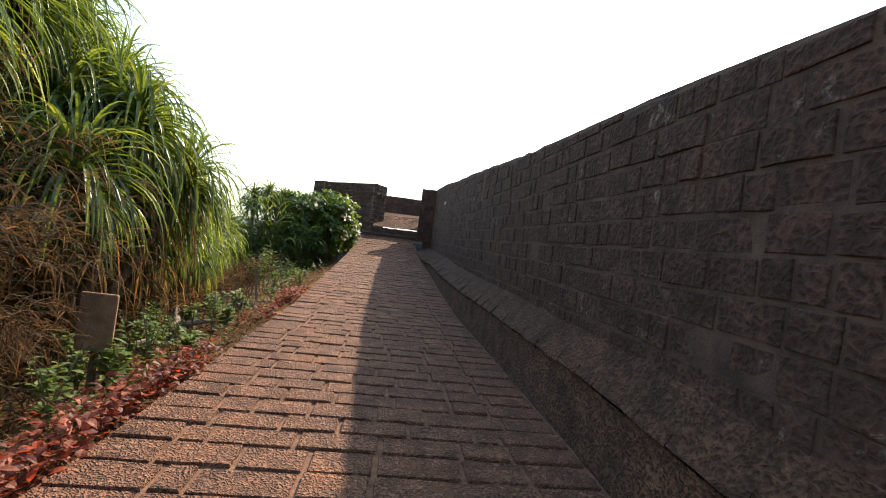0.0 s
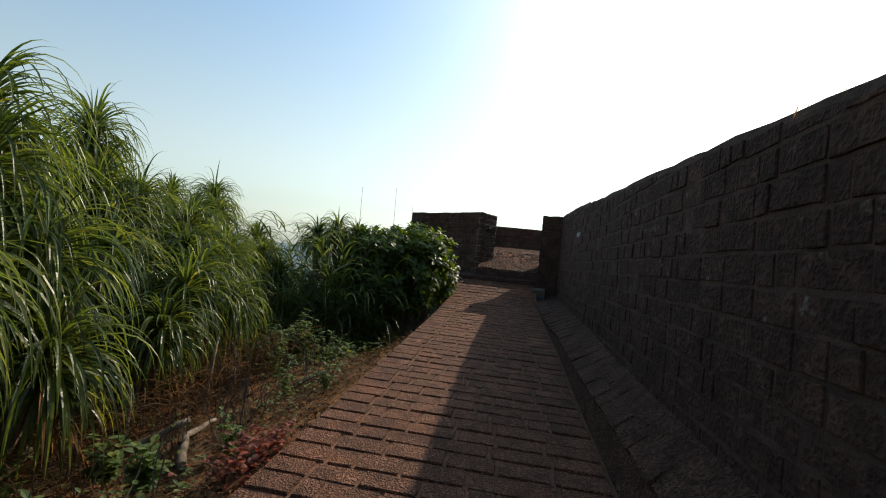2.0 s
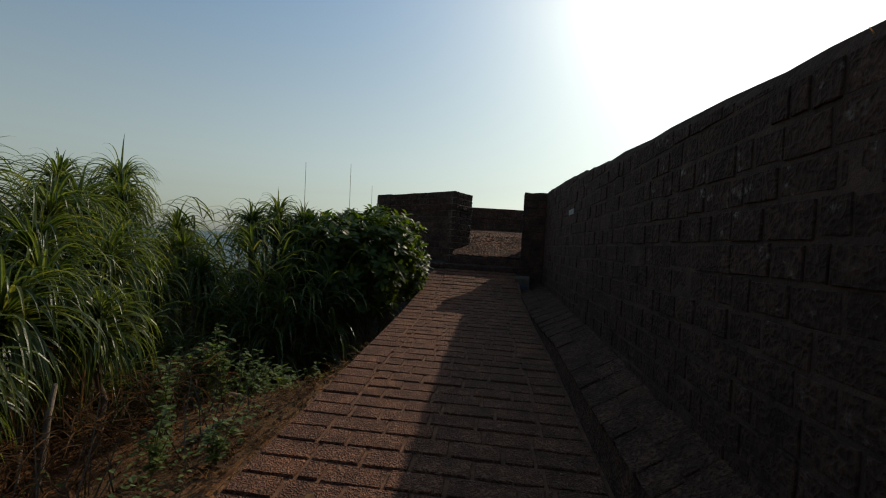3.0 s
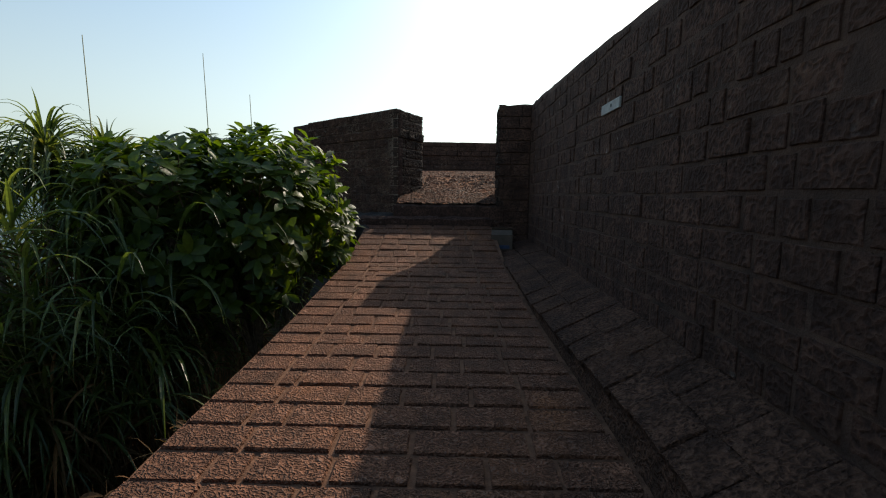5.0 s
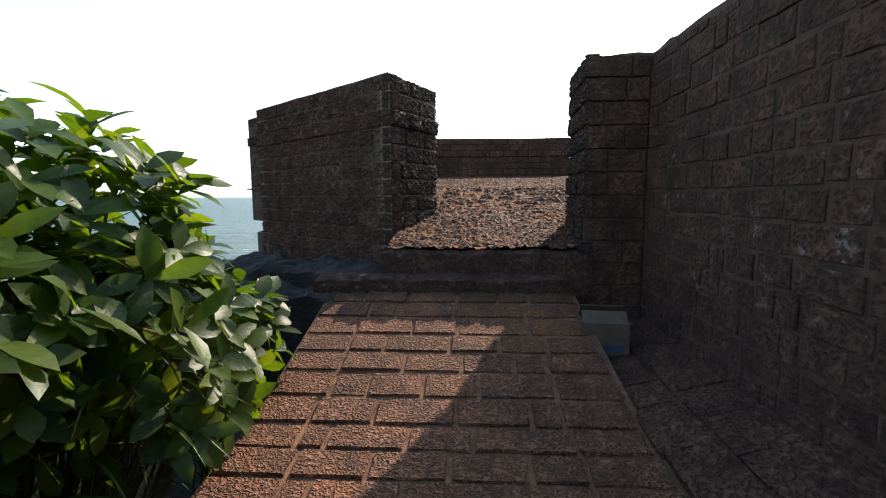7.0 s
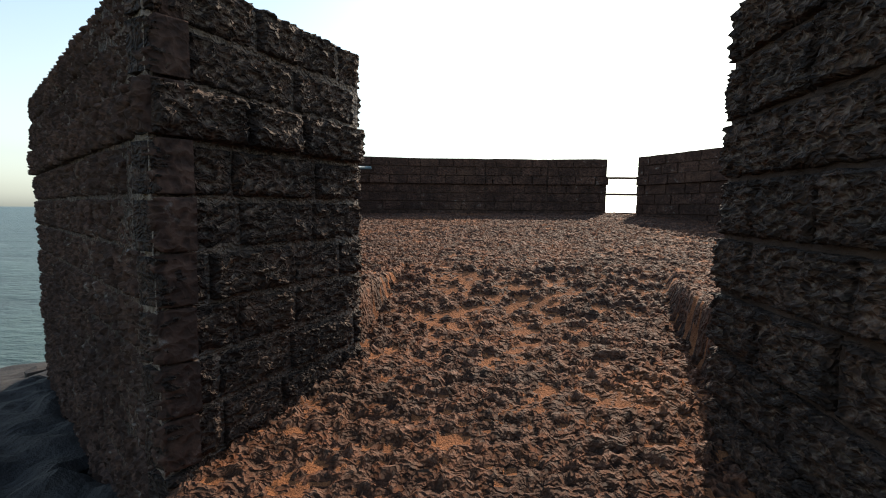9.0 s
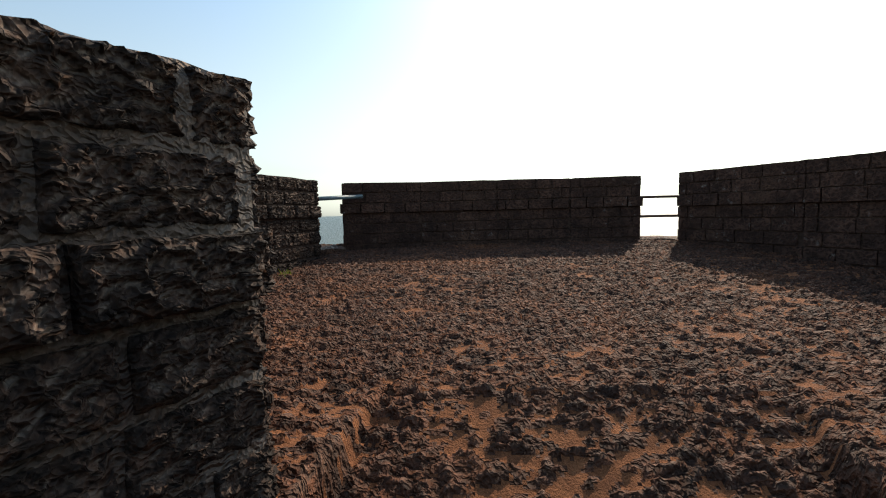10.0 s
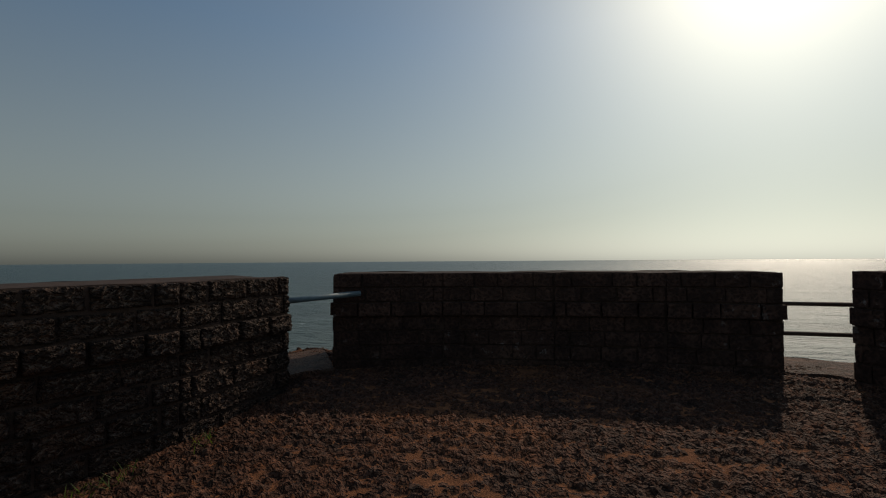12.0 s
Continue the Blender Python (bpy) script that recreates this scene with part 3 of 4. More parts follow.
# wall end pier
wc = courses(0.5, END_TOP, 13)
lay(wall_end, (0.60, 19.05), (1.06, 19.05), wc, lambda u: 0, lambda u: END_TOP - 0.005, M_WALL, 0.34)
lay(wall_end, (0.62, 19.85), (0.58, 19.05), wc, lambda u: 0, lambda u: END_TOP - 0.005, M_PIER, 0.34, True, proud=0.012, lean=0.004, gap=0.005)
lay(wall_end, (2.6, 19.85), (0.68, 19.85), wc, lambda u: 1.2, lambda u: END_TOP - 0.005, M_WALL, 0.36, bulge=11, swell=0.03)


# ---- rails in the gaps ----
def tube(name, points, radius, material, parent=None, label="", sides=8, taper=None):
    bm = bmesh.new()
    rings = []
    pts = [Vector(p) for p in points]
    for i, p in enumerate(pts):
        t = (pts[min(len(pts) - 1, i + 1)] - pts[max(0, i - 1)]).normalized()
        s = t.orthogonal().normalized()
        o = t.cross(s)
        r = radius if taper is None else radius * taper[i]
        rings.append([bm.verts.new(p + (s * math.cos(k * math.tau / sides) + o * math.sin(k * math.tau / sides)) * r) for k in range(sides)])
    for a, b in zip(rings[:-1], rings[1:]):
        for k in range(sides):
            bm.faces.new((a[k], a[(k + 1) % sides], b[(k + 1) % sides], b[k]))
    bm.faces.new(list(reversed(rings[0])))
    bm.faces.new(rings[-1])
    return part(name, bm, material, parent, label, True)


r = tube("guard_rail", [(-2.25, 23.98, 2.71), (-1.62, 24.62, 2.755)], 0.024, M_PIPE)
tagged(r, "pale blue-green painted pipe rail across the parapet gap", "rail", "gap rails")
for z in (2.66, 2.42):
    r = tube("guard_rail", [(1.55, 25.16, z), (1.9, 25.15, z + 0.004), (2.45, 25.14, z)], 0.017, M_IRON)
    tagged(r, "dark rusty iron bar rail across the parapet gap", "rail", "gap rails")

# ---- sign on the wall ----
sign = tagged(new("wall_sign"), "small white rectangular plate fixed to the fort wall", "sign")
sign.matrix_basis = pose(WALL_X - 0.012, 15.52, 2.125, 0, 0, -90)
bm = bmesh.new()
bmesh.ops.create_cube(bm, size=1)
bmesh.ops.scale(bm, vec=(0.38, 0.016, 0.075), verts=bm.verts)
bmesh.ops.bevel(bm, geom=bm.edges[:], offset=0.003, segments=1, affect="EDGES")
part("plate", bm, M_SIGN, sign)
for x, wd in ((0.03, 0.010),):
    bm = bmesh.new()
    bmesh.ops.create_cube(bm, size=1)
    bmesh.ops.scale(bm, vec=(wd, 0.004, 0.022), verts=bm.verts)
    bmesh.ops.translate(bm, vec=(x, -0.011, 0.004), verts=bm.verts)
    part("mark", bm, M_BLACK, sign, "dark lettering mark")

# ---- cardboard box by the wall end ----
box = tagged(new("cardboard_box"), "small grey-brown cardboard box with dark blue print, flaps open", "box")
box.matrix_basis = pose(0.60, 18.48, 0.70, 0, 0, -6)


def board(name, size, at, turn, material, parent, label=""):
    bm = bmesh.new()
    bmesh.ops.create_cube(bm, size=1)
    bmesh.ops.scale(bm, vec=size, verts=bm.verts)
    bmesh.ops.bevel(bm, geom=bm.edges[:], offset=min(size) * 0.2, segments=1, affect="EDGES")
    bmesh.ops.transform(bm, matrix=pose(*at, *turn), verts=bm.verts)
    return part(name, bm, material, parent, label)


board("side", (0.30, 0.008, 0.22), (0, -0.11, 0.11), (0, 0, 0), M_CARD, box)
board("side", (0.30, 0.008, 0.22), (0, 0.11, 0.11), (0, 0, 0), M_CARD, box)
board("side", (0.008, 0.212, 0.22), (-0.146, 0, 0.11), (0, 0, 0), M_CARD, box)
board("side", (0.008, 0.212, 0.22), (0.146, 0, 0.11), (0, 0, 0), M_CARD, box)
board("bottom", (0.284, 0.212, 0.008), (0, 0, 0.006), (0, 0, 0), M_CARD, box)
board("flap", (0.29, 0.006, 0.13), (0, -0.055, 0.245), (-62, 0, 0), M_CARD, box)
board("flap", (0.29, 0.006, 0.12), (0, 0.075, 0.26), (40, 0, 0), M_CARD, box)
board("print", (0.22, 0.004, 0.045), (0, -0.1165, 0.05), (0, 0, 0), M_BLUE, box, "dark blue printed band")


# ---- plants ----
def blade(verts, faces, root, way, length, width, droop, segs=6, twist=0.0, fold=0.25):
    """One arching tapered leaf blade, folded along its midrib."""
    p, v = Vector(root), Vector(way).normalized()
    side = v.cross(Vector((0, 0, 1)))
    side = side.normalized() if side.length > 1e-3 else Vector((1, 0, 0))
    side = (Matrix.Rotation(twist, 3, v) @ side)
    o = len(verts)
    ds = length / segs
    for i in range(segs + 1):
        t = i / segs
        wd = width * (0.55 + 0.45 * min(1, t * 4)) * (1 - t ** 2.2)
        up = side.cross(v).normalized()
        if i < segs:
            verts += [p - side * wd * 0.5 + up * wd * fold, p.copy(), p + side * wd * 0.5 + up * wd * fold]
        else:
            verts.append(p.copy())
        v = (v + Vector((0, 0, -droop * ds * (0.3 + 1.3 * t)))).normalized()
        p = p + v * ds
    for i in range(segs - 1):
        a = o + i * 3
        faces += [(a, a + 1, a + 4, a + 3), (a + 1, a + 2, a + 5, a + 4)]
    a = o + (segs - 1) * 3
    faces += [(a, a + 1, a + 3), (a + 1, a + 2, a + 3)]


def reed_clump(x, y, height, radius, stems, leaves, seed, width=0.028, long=1.1, dead=0.7, lean=(0.0, 0.0), name="reed_clump", base=None):
    """Tall reed grass: culms with long arching leaves, and dead leaves hanging below."""
    g = random.Random(seed)
    z = terrain_z(x, y) - 0.1 if base is None else base
    thing = tagged(new(name), "tall dense clump of arching green reed grass with dry lower leaves", "grass clump", "reed clumps")
    thing.location = (x, y, z)
    sv_, sf_, lv, lf, dv, df = [], [], [], [], [], []
    for s in range(stems):
        a, r = g.uniform(0, math.tau), radius * math.sqrt(g.random())
        root = Vector((math.cos(a) * r * 0.55, math.sin(a) * r * 0.55, 0))
        h = height * g.uniform(0.68, 1.0) * (1 - 0.35 * (r / radius) ** 2)
        out = Vector((math.cos(a), math.sin(a), 0)) * (r / radius) * 0.42 + Vector((lean[0], lean[1], 0)) + Vector((g.uniform(-0.1, 0.1), g.uniform(-0.1, 0.1), 0))
        pts = [root + out * h * t ** 1.5 + Vector((0, 0, h * t * (1 - 0.12 * t))) for t in (0, 0.25, 0.5, 0.75, 1.0)]
        o = len(sv_)
        for i, p in enumerate(pts):
            rr = 0.008 * (1 - i / 6)
            sv_ += [p + Vector((math.cos(k * math.tau / 4), math.sin(k * math.tau / 4), 0)) * rr for k in range(4)]
        sf_ += [(o + i * 4 + k, o + i * 4 + (k + 1) % 4, o + i * 4 + 4 + (k + 1) % 4, o + i * 4 + 4 + k) for i in range(4) for k in range(4)]
        for j in range(leaves):
            old = g.random() < dead * 0.5
            t = g.uniform(0.06, 0.6) if old else g.uniform(0.36, 1.0)
            f = t * 4
            i = min(3, int(f))
            p = pts[i].lerp(pts[i + 1], f - i)
            b = a + g.gauss(0, 1.1)
            rise = g.uniform(0.5, 1.9)
            way = Vector((math.cos(b), math.sin(b), rise))
            if old:
                blade(dv, df, p, Vector((math.cos(b), math.sin(b), 0.2)), long * g.uniform(0.4, 0.9), width * 0.8, g.uniform(4, 8), 5, g.uniform(-1, 1))
            else:
                blade(lv, lf, p, way, long * g.uniform(0.6, 1.15), width * g.uniform(0.7, 1.2), g.uniform(2.2, 4.4), 6, g.uniform(-0.5, 0.5))
    tagged(shell("culms", sv_, sf_, M_STALK, thing, "dry tan culms"), kind="stuff")
    tagged(shell("leaves", lv, lf, M_PANDAN, thing, "green arching leaves"), kind="stuff")
    if dv:
        tagged(shell("dead_leaves", dv, df, M_DRY, thing, "hanging brown dead leaves"), kind="stuff")
    return thing


def screw_pine(x, y, heads, seed, leaves=250, long=1.12, width=0.036):
    """A screw pine: a leaning trunk forking to heads of long arching strap leaves, each head with a skirt of dead ones."""
    g = random.Random(seed)
    z = terrain_z(x, y) - 0.15
    thing = tagged(new("screw_pine"), "screw pine with drooping strap leaves and brown dead skirts", "shrub", "screw pines")
    thing.location = (x, y, z)
    fork = Vector((0.0, 0.0, 0.45))
    tube("trunk", [(0.06, 0.03, 0), (0.02, 0.0, 0.25), tuple(fork + Vector((0, 0, 0.1)))], 0.075, M_WOOD, thing, "", 8, (1.15, 1.0, 0.9))
    lv, lf, dv, df = [], [], [], []
    for hx, hy, hz, size in heads:
        top = Vector((hx - x, hy - y, hz - z))
        bend = fork.lerp(top, 0.5) + Vector((g.uniform(-0.1, 0.1), g.uniform(-0.1, 0.1), -0.12))
        tube("limb", [tuple(fork), tuple(bend), tuple(top)], 0.05, M_WOOD, thing, "", 6, (1.0, 0.85, 0.75))
        n = int(leaves * (0.6 + 0.4 * size))
        for k in range(n):
            f = (k + 0.5) / n
            a = k * 2.39996 + g.gauss(0, 0.18)
            el = math.radians(78 - 98 * f ** 0.8 + g.gauss(0, 9))
            way = Vector((math.cos(a) * math.cos(el), math.sin(a) * math.cos(el), math.sin(el)))
            root = top + Vector((math.cos(a) * 0.03, math.sin(a) * 0.03, 0.30 * (1 - f) - 0.1))
            l = long * size * g.uniform(0.62, 1.08) * (0.72 + 0.28 * math.sin(math.pi * min(1.0, f * 1.3)))
            blade(lv, lf, root, way, l, width * g.uniform(0.75, 1.15), g.uniform(2.6, 5.5) / size, 9, g.uniform(-0.35, 0.35))
        for k in range(int(52 * size)):
            a = g.uniform(0, math.tau)
            p = top.lerp(bend, g.uniform(0.05, 0.9))
            blade(dv, df, p, (math.cos(a), math.sin(a), g.uniform(-0.6, 0.5)), long * g.uniform(0.4, 0.8), width * 0.7, g.uniform(4, 9), 5, g.uniform(-1.2, 1.2))
    tagged(shell("leaves", lv, lf, M_PANDAN, thing, "long arching green strap leaves"), kind="stuff")
    tagged(shell("dead_leaves", dv, df, M_DRY, thing, "hanging brown dead leaves"), kind="stuff")
    return thing


for k, (x, y, heads) in enumerate((
        (-3.8, 9.9, ((-4.0, 10.0, 2.15, 1.0), (-3.5, 9.7, 1.65, 1.0), (-3.2, 9.9, 1.1, 0.9), (-4.5, 10.3, 1.7, 1.0), (-4.6, 9.7, 2.4, 1.0))),
        (-3.1, 9.5, ((-2.85, 9.75, 0.50, 0.75), (-3.05, 9.2, 0.95, 0.9), (-2.95, 8.6, 0.75, 0.85))),
        (-3.8, 8.5, ((-4.0, 8.9, 2.8, 1.05), (-3.4, 8.7, 2.2, 1.0), (-3.1, 8.5, 1.5, 1.0), (-4.4, 8.3, 3.2, 1.1), (-4.6, 8.9, 2.2, 1.0), (-3.6, 8.1, 2.9, 1.0))),
        (-3.6, 7.2, ((-3.9, 7.4, 3.1, 1.1), (-3.3, 7.3, 2.5, 1.0), (-3.0, 7.5, 1.75, 1.0), (-2.9, 7.1, 1.1, 0.9), (-4.2, 6.8, 3.4, 1.1), (-3.7, 7.8, 2.4, 1.0), (-3.2, 6.8, 3.0, 1.0))),
        (-3.8, 5.9, ((-4.0, 6.1, 3.4, 1.1), (-3.3, 6.0, 2.8, 1.0), (-3.0, 6.2, 2.0, 1.0), (-2.9, 5.8, 1.3, 0.9), (-4.3, 5.4, 3.0, 1.0))),
        (-3.0, 7.9, ((-2.3, 8.25, 1.35, 0.8), (-2.45, 7.6, 1.7, 0.85), (-2.85, 7.95, 2.0, 0.9), (-2.45, 6.9, 1.2, 0.85), (-2.6, 8.7, 1.0, 0.75))),
        (-3.9, 16.0, ((-3.65, 16.0, 1.7, 0.6), (-3.35, 16.3, 1.62, 0.55), (-3.95, 15.7, 1.55, 0.6), (-3.2, 15.9, 1.3, 0.55))),
        (-4.0, 4.6, ((-4.1, 4.8, 3.0, 1.0), (-3.4, 4.8, 2.3, 1.0), (-3.1, 4.6, 1.5, 0.9))),
        (-5.6, 12.3, ((-5.6, 12.3, 2.55, 0.95), (-5.1, 12.0, 1.8, 0.95), (-6.2, 12.9, 2.2, 0.95), (-5.2, 11.4, 1.75, 0.95), (-5.7, 11.5, 1.75, 1.0), (-4.7, 11.8, 1.4, 0.9))),
        (-4.6, 12.9, ((-4.7, 13.1, 1.45, 0.85), (-4.2, 12.5, 1.1, 0.85), (-4.9, 12.4, 1.7, 0.9), (-3.75, 12.2, 0.85, 0.8), (-4.2, 13.3, 1.0, 0.8))),
        (-3.8, 11.5, ((-3.5, 11.7, 0.72, 0.8), (-4.1, 11.3, 1.05, 0.85), (-3.3, 11.2, 0.42, 0.65), (-3.4, 12.4, 0.55, 0.65))),
        (-6.1, 15.6, ((-6.3, 15.7, 2.15, 0.85), (-5.8, 15.2, 1.75, 0.85), (-6.7, 15.0, 2.0, 0.85), (-5.6, 14.3, 1.6, 0.85), (-5.0, 14.4, 1.15, 0.8))),
        (-4.9, 15.3, ((-4.8, 15.3, 1.05, 0.7), (-5.3, 15.8, 1.35, 0.75), (-4.5, 14.3, 0.7, 0.7), (-4.3, 15.0, 0.75, 0.6))))):
    screw_pine(x, y, heads, 11 + k)
for k, (x, y, h, r, stems, leaves, wd, ln) in enumerate((
        (-4.0, 16.2, 4.3, 0.8, 90, 24, 0.034, 0.9), (-2.95, 17.1, 4.0, 0.5, 40, 20, 0.032, 0.8), (-5.2, 17.0, 4.2, 1.1, 70, 20, 0.030, 0.8), (-3.4, 16.5, 4.05, 0.6, 60, 20, 0.032, 0.8), (-3.5, 15.8, 4.2, 0.5, 60, 20, 0.034, 0.9),
        (-3.8, 15.1, 1.5, 0.5, 24, 16, 0.026, 0.7),
        (-5.2, 10.8, 3.0, 1.3, 90, 26, 0.036, 0.9), (-5.9, 13.6, 3.4, 1.2, 90, 24, 0.036, 0.8), (-6.8, 15.9, 4.2, 1.2, 80, 24, 0.036, 0.8), (-4.6, 13.4, 2.2, 1.0, 60, 24, 0.030, 0.8),
        (-5.2, 6.4, 4.4, 1.4, 90, 26, 0.036, 0.9), (-5.1, 8.6, 4.2, 1.3, 90, 26, 0.036, 0.9), (-5.0, 15.2, 2.9, 1.0, 60, 22, 0.030, 0.8), (-4.9, 4.3, 4.2, 1.3, 70, 24, 0.036, 0.9), (-6.6, 11.4, 2.9, 1.4, 70, 22, 0.036, 0.9))):
    reed_clump(x, y, h, r, stems, leaves, 11 + k, wd, ln)
for x, y, z in ((-2.78, 17.06, 2.95), (-2.45, 17.42, 2.6), (-3.15, 15.9, 2.75)):
    b = terrain_z(x, y)
    s = tube("reed_stalk", [(x, y, b - 0.1), (x + 0.02, y, (b + z) / 2), (x - 0.03, y + 0.02, z)], 0.009, M_STALK, None, "", 5, (1, 0.8, 0.35))
    tagged(s, "thin upright bare reed stalk above the bushes", "stalk", "bare stalks")


def leaf(verts, faces, root, way, up, length, width, curl=0.3, segs=4, fold=0.22):
    """A broad pointed leaf, folded along its midrib and bent back."""
    v = Vector(way).normalized()
    side = v.cross(Vector(up)).normalized()
    n = side.cross(v).normalized()
    o = len(verts)
    p = Vector(root)
    shape = (0.12, 0.62, 1.0, 0.78, 0.0)
    for i in range(segs + 1):
        wd = width * 0.5 * shape[i]
        if i < segs:
            verts += [p - side * wd + n * wd * fold, p.copy(), p + side * wd + n * wd * fold]
        else:
            verts.append(p.copy())
        p = p + v * (length / segs)
        v = (v - n * curl / segs).normalized()
        n = side.cross(v).normalized()
    for i in range(segs - 1):
        a = o + i * 3
        faces += [(a, a + 1, a + 4, a + 3), (a + 1, a + 2, a + 5, a + 4)]
    a = o + (segs - 1) * 3
    faces += [(a, a + 1, a + 3), (a + 1, a + 2, a + 3)]


def bush(x, y, blobs, count, seed, size=0.16, name="bush"):
    """A broad-leaved shrub: branches to rosettes of leaves spread over a few overlapping lobes."""
    g = random.Random(seed)
    z0 = terrain_z(x, y)
    thing = tagged(new(name), "dense shrub with large glossy pointed green leaves", "bush")
    thing.location = (x, y, z0)
    lv, lf, bv, bf = [], [], [], []
    base_pt = Vector((0, 0, 0.0))
    total = sum(r[3] * r[4] for r in blobs)
    for cx, cy, cz, rx, rz in blobs:
        c = Vector((cx - x, cy - y, cz - z0))
        for k in range(int(count * rx * rz / total)):
            d = Vector((g.gauss(0, 1), g.gauss(0, 1), g.gauss(0.25, 1))).normalized()
            f = g.uniform(0.55, 1.04) ** 0.6
            p = c + Vector((d.x * rx, d.y * rx, d.z * rz)) * f
            axis = (d + Vector((0, 0, 0.7))).normalized()
            s = axis.orthogonal().normalized()
            turn = g.uniform(0, math.tau)
            m = g.randint(5, 8)
            for i in range(m):
                ang = turn + i * 2.4
                rad = (Matrix.Rotation(ang, 3, axis) @ s)
                way = rad + axis * g.uniform(0.15, 0.9)
                leaf(lv, lf, p + axis * 0.012 * i, way, axis, size * g.uniform(0.65, 1.15), size * 0.42 * g.uniform(0.8, 1.15), g.uniform(0.1, 0.8))
            if k % 3 == 0:
                q = [base_pt.lerp(c, 0.5) * Vector((1, 1, 0.8)).length / 1.6, c.lerp(p, 0.45), p]
                q[0] = base_pt + (c - base_pt) * 0.35
                o = len(bv)
                for i, (pp, rr) in enumerate(zip(q, (0.014, 0.008, 0.004))):
                    bv += [pp + Vector((math.cos(j * math.tau / 4), math.sin(j * math.tau / 4), 0)) * rr for j in range(4)]
                bf += [(o + i * 4 + j, o + i * 4 + (j + 1) % 4, o + i * 4 + 4 + (j + 1) % 4, o + i * 4 + 4 + j) for i in range(2) for j in range(4)]
    tagged(shell("leaves", lv, lf, M_LEAF, thing, "glossy green leaves", True), kind="stuff")
    tagged(shell("branches", bv, bf, M_BARK, thing, "thin brown branches"), kind="stuff")
    trunk_pts = [(0, 0, -0.2), (0.05, 0.02, 0.4), (0.0, 0.05, 0.9)]
    tube("trunk", trunk_pts, 0.04, M_BARK, thing, "", 6, (1, 0.8, 0.5))
    return thing


bush(-2.3, 17.0, [(-2.15, 16.95, 1.46, 0.82, 0.62), (-2.85, 16.6, 1.32, 0.85, 0.68), (-1.78, 17.35, 1.05, 0.46, 0.6), (-1.98, 16.4, 1.28, 0.6, 0.66), (-1.78, 17.1, 1.62, 0.40, 0.40), (-2.6, 16.1, 1.26, 0.7, 0.7), (-3.3, 17.2, 1.2, 0.7, 0.65),
                  (-1.68, 17.75, 0.95, 0.33, 0.36), (-2.9, 16.4, 0.9, 0.7, 0.5), (-2.25, 16.6, 0.72, 0.72, 0.42)], 900, 31, 0.185)


def weed(x, y, height, seed, name="weed", n=5, mat=None, size=0.05):
    g = random.Random(seed)
    thing = tagged(new(name), "spindly green weed with small leaves beside the path", "weed", "weeds")
    z = terrain_z(x, y) - 0.02
    thing.location = (x, y, z)
    lv, lf, bv, bf = [], [], [], []
    for s in range(n):
        a = g.uniform(0, math.tau)
        h = height * g.uniform(0.5, 1)
        lean_ = Vector((math.cos(a), math.sin(a), 0)) * g.uniform(0.1, 0.4) * h
        pts = [lean_ * t ** 1.4 + Vector((0, 0, h * t)) for t in (0, 0.33, 0.66, 1)]
        o = len(bv)
        for i, p in enumerate(pts):
            bv += [p + Vector((math.cos(k * math.tau / 3), math.sin(k * math.tau / 3), 0)) * 0.004 for k in range(3)]
        bf += [(o + i * 3 + k, o + i * 3 + (k + 1) % 3, o + i * 3 + 3 + (k + 1) % 3, o + i * 3 + 3 + k) for i in range(3) for k in range(3)]
        for j in range(int(8 + h * 26)):
            t = g.uniform(0.2, 1)
            f = t * 3
            i = min(2, int(f))
            b = g.uniform(0, math.tau)
            leaf(lv, lf, pts[i].lerp(pts[i + 1], f - i), (math.cos(b), math.sin(b), g.uniform(-0.1, 0.7)), (0, 0, 1), size * g.uniform(0.6, 1.3), size * 0.6, g.uniform(0, 0.8))
    tagged(shell("leaves", lv, lf, mat or M_WEED, thing), kind="stuff")
    tagged(shell("stems", bv, bf, M_STALK, thing), kind="stuff")
    return thing


for i, (x, y, h) in enumerate(((-2.93, 13.5, 1.1), (-2.5, 13.9, 0.9), (-3.2, 13.0, 0.9), (-2.2, 14.2, 0.7), (-1.85, 14.5, 0.6), (-2.3, 8.0, 0.45), (-2.0, 7.2, 0.5), (-2.6, 7.3, 0.6), (-2.2, 9.0, 0.45), (-2.9, 9.6, 0.6), (-1.9, 10.3, 0.35), (-1.8, 15.4, 0.6), (-2.0, 6.2, 0.5), (-1.75, 11.6, 0.4), (-2.2, 11.6, 0.5), (-2.6, 12.2, 0.7), (-1.9, 5.4, 0.4), (-2.5, 5.0, 0.6), (-2.7, 13.2, 1.0), (-3.1, 13.9, 1.0), (-2.3, 13.1, 0.6), (-2.6, 6.4, 0.7), (-2.3, 6.9, 0.6), (-2.7, 8.4, 0.6), (-2.4, 7.7, 0.5), (-2.9, 12.6, 0.8))):
    weed(x, y, h, 100 + i, n=6, size=0.065)

for i, (x, y, h) in enumerate(((-3.0, 8.3, 0.6), (-3.3, 8.7, 0.75), (-2.75, 8.8, 0.5), (-3.5, 9.2, 0.7), (-2.5, 9.1, 0.35), (-3.1, 9.0, 0.6), (-2.9, 7.7, 0.6), (-2.4, 8.5, 0.35), (-2.2, 9.9, 0.35), (-2.0, 8.9, 0.3), (-3.7, 8.6, 0.8), (-2.6, 10.0, 0.45), (-2.0, 6.8, 0.4), (-1.9, 7.7, 0.3), (-2.55, 13.5, 0.95), (-2.35, 13.7, 0.8), (-2.75, 13.0, 0.85), (-2.1, 13.4, 0.6))):
    weed(x, y, h, 200 + i, n=7, size=0.095)

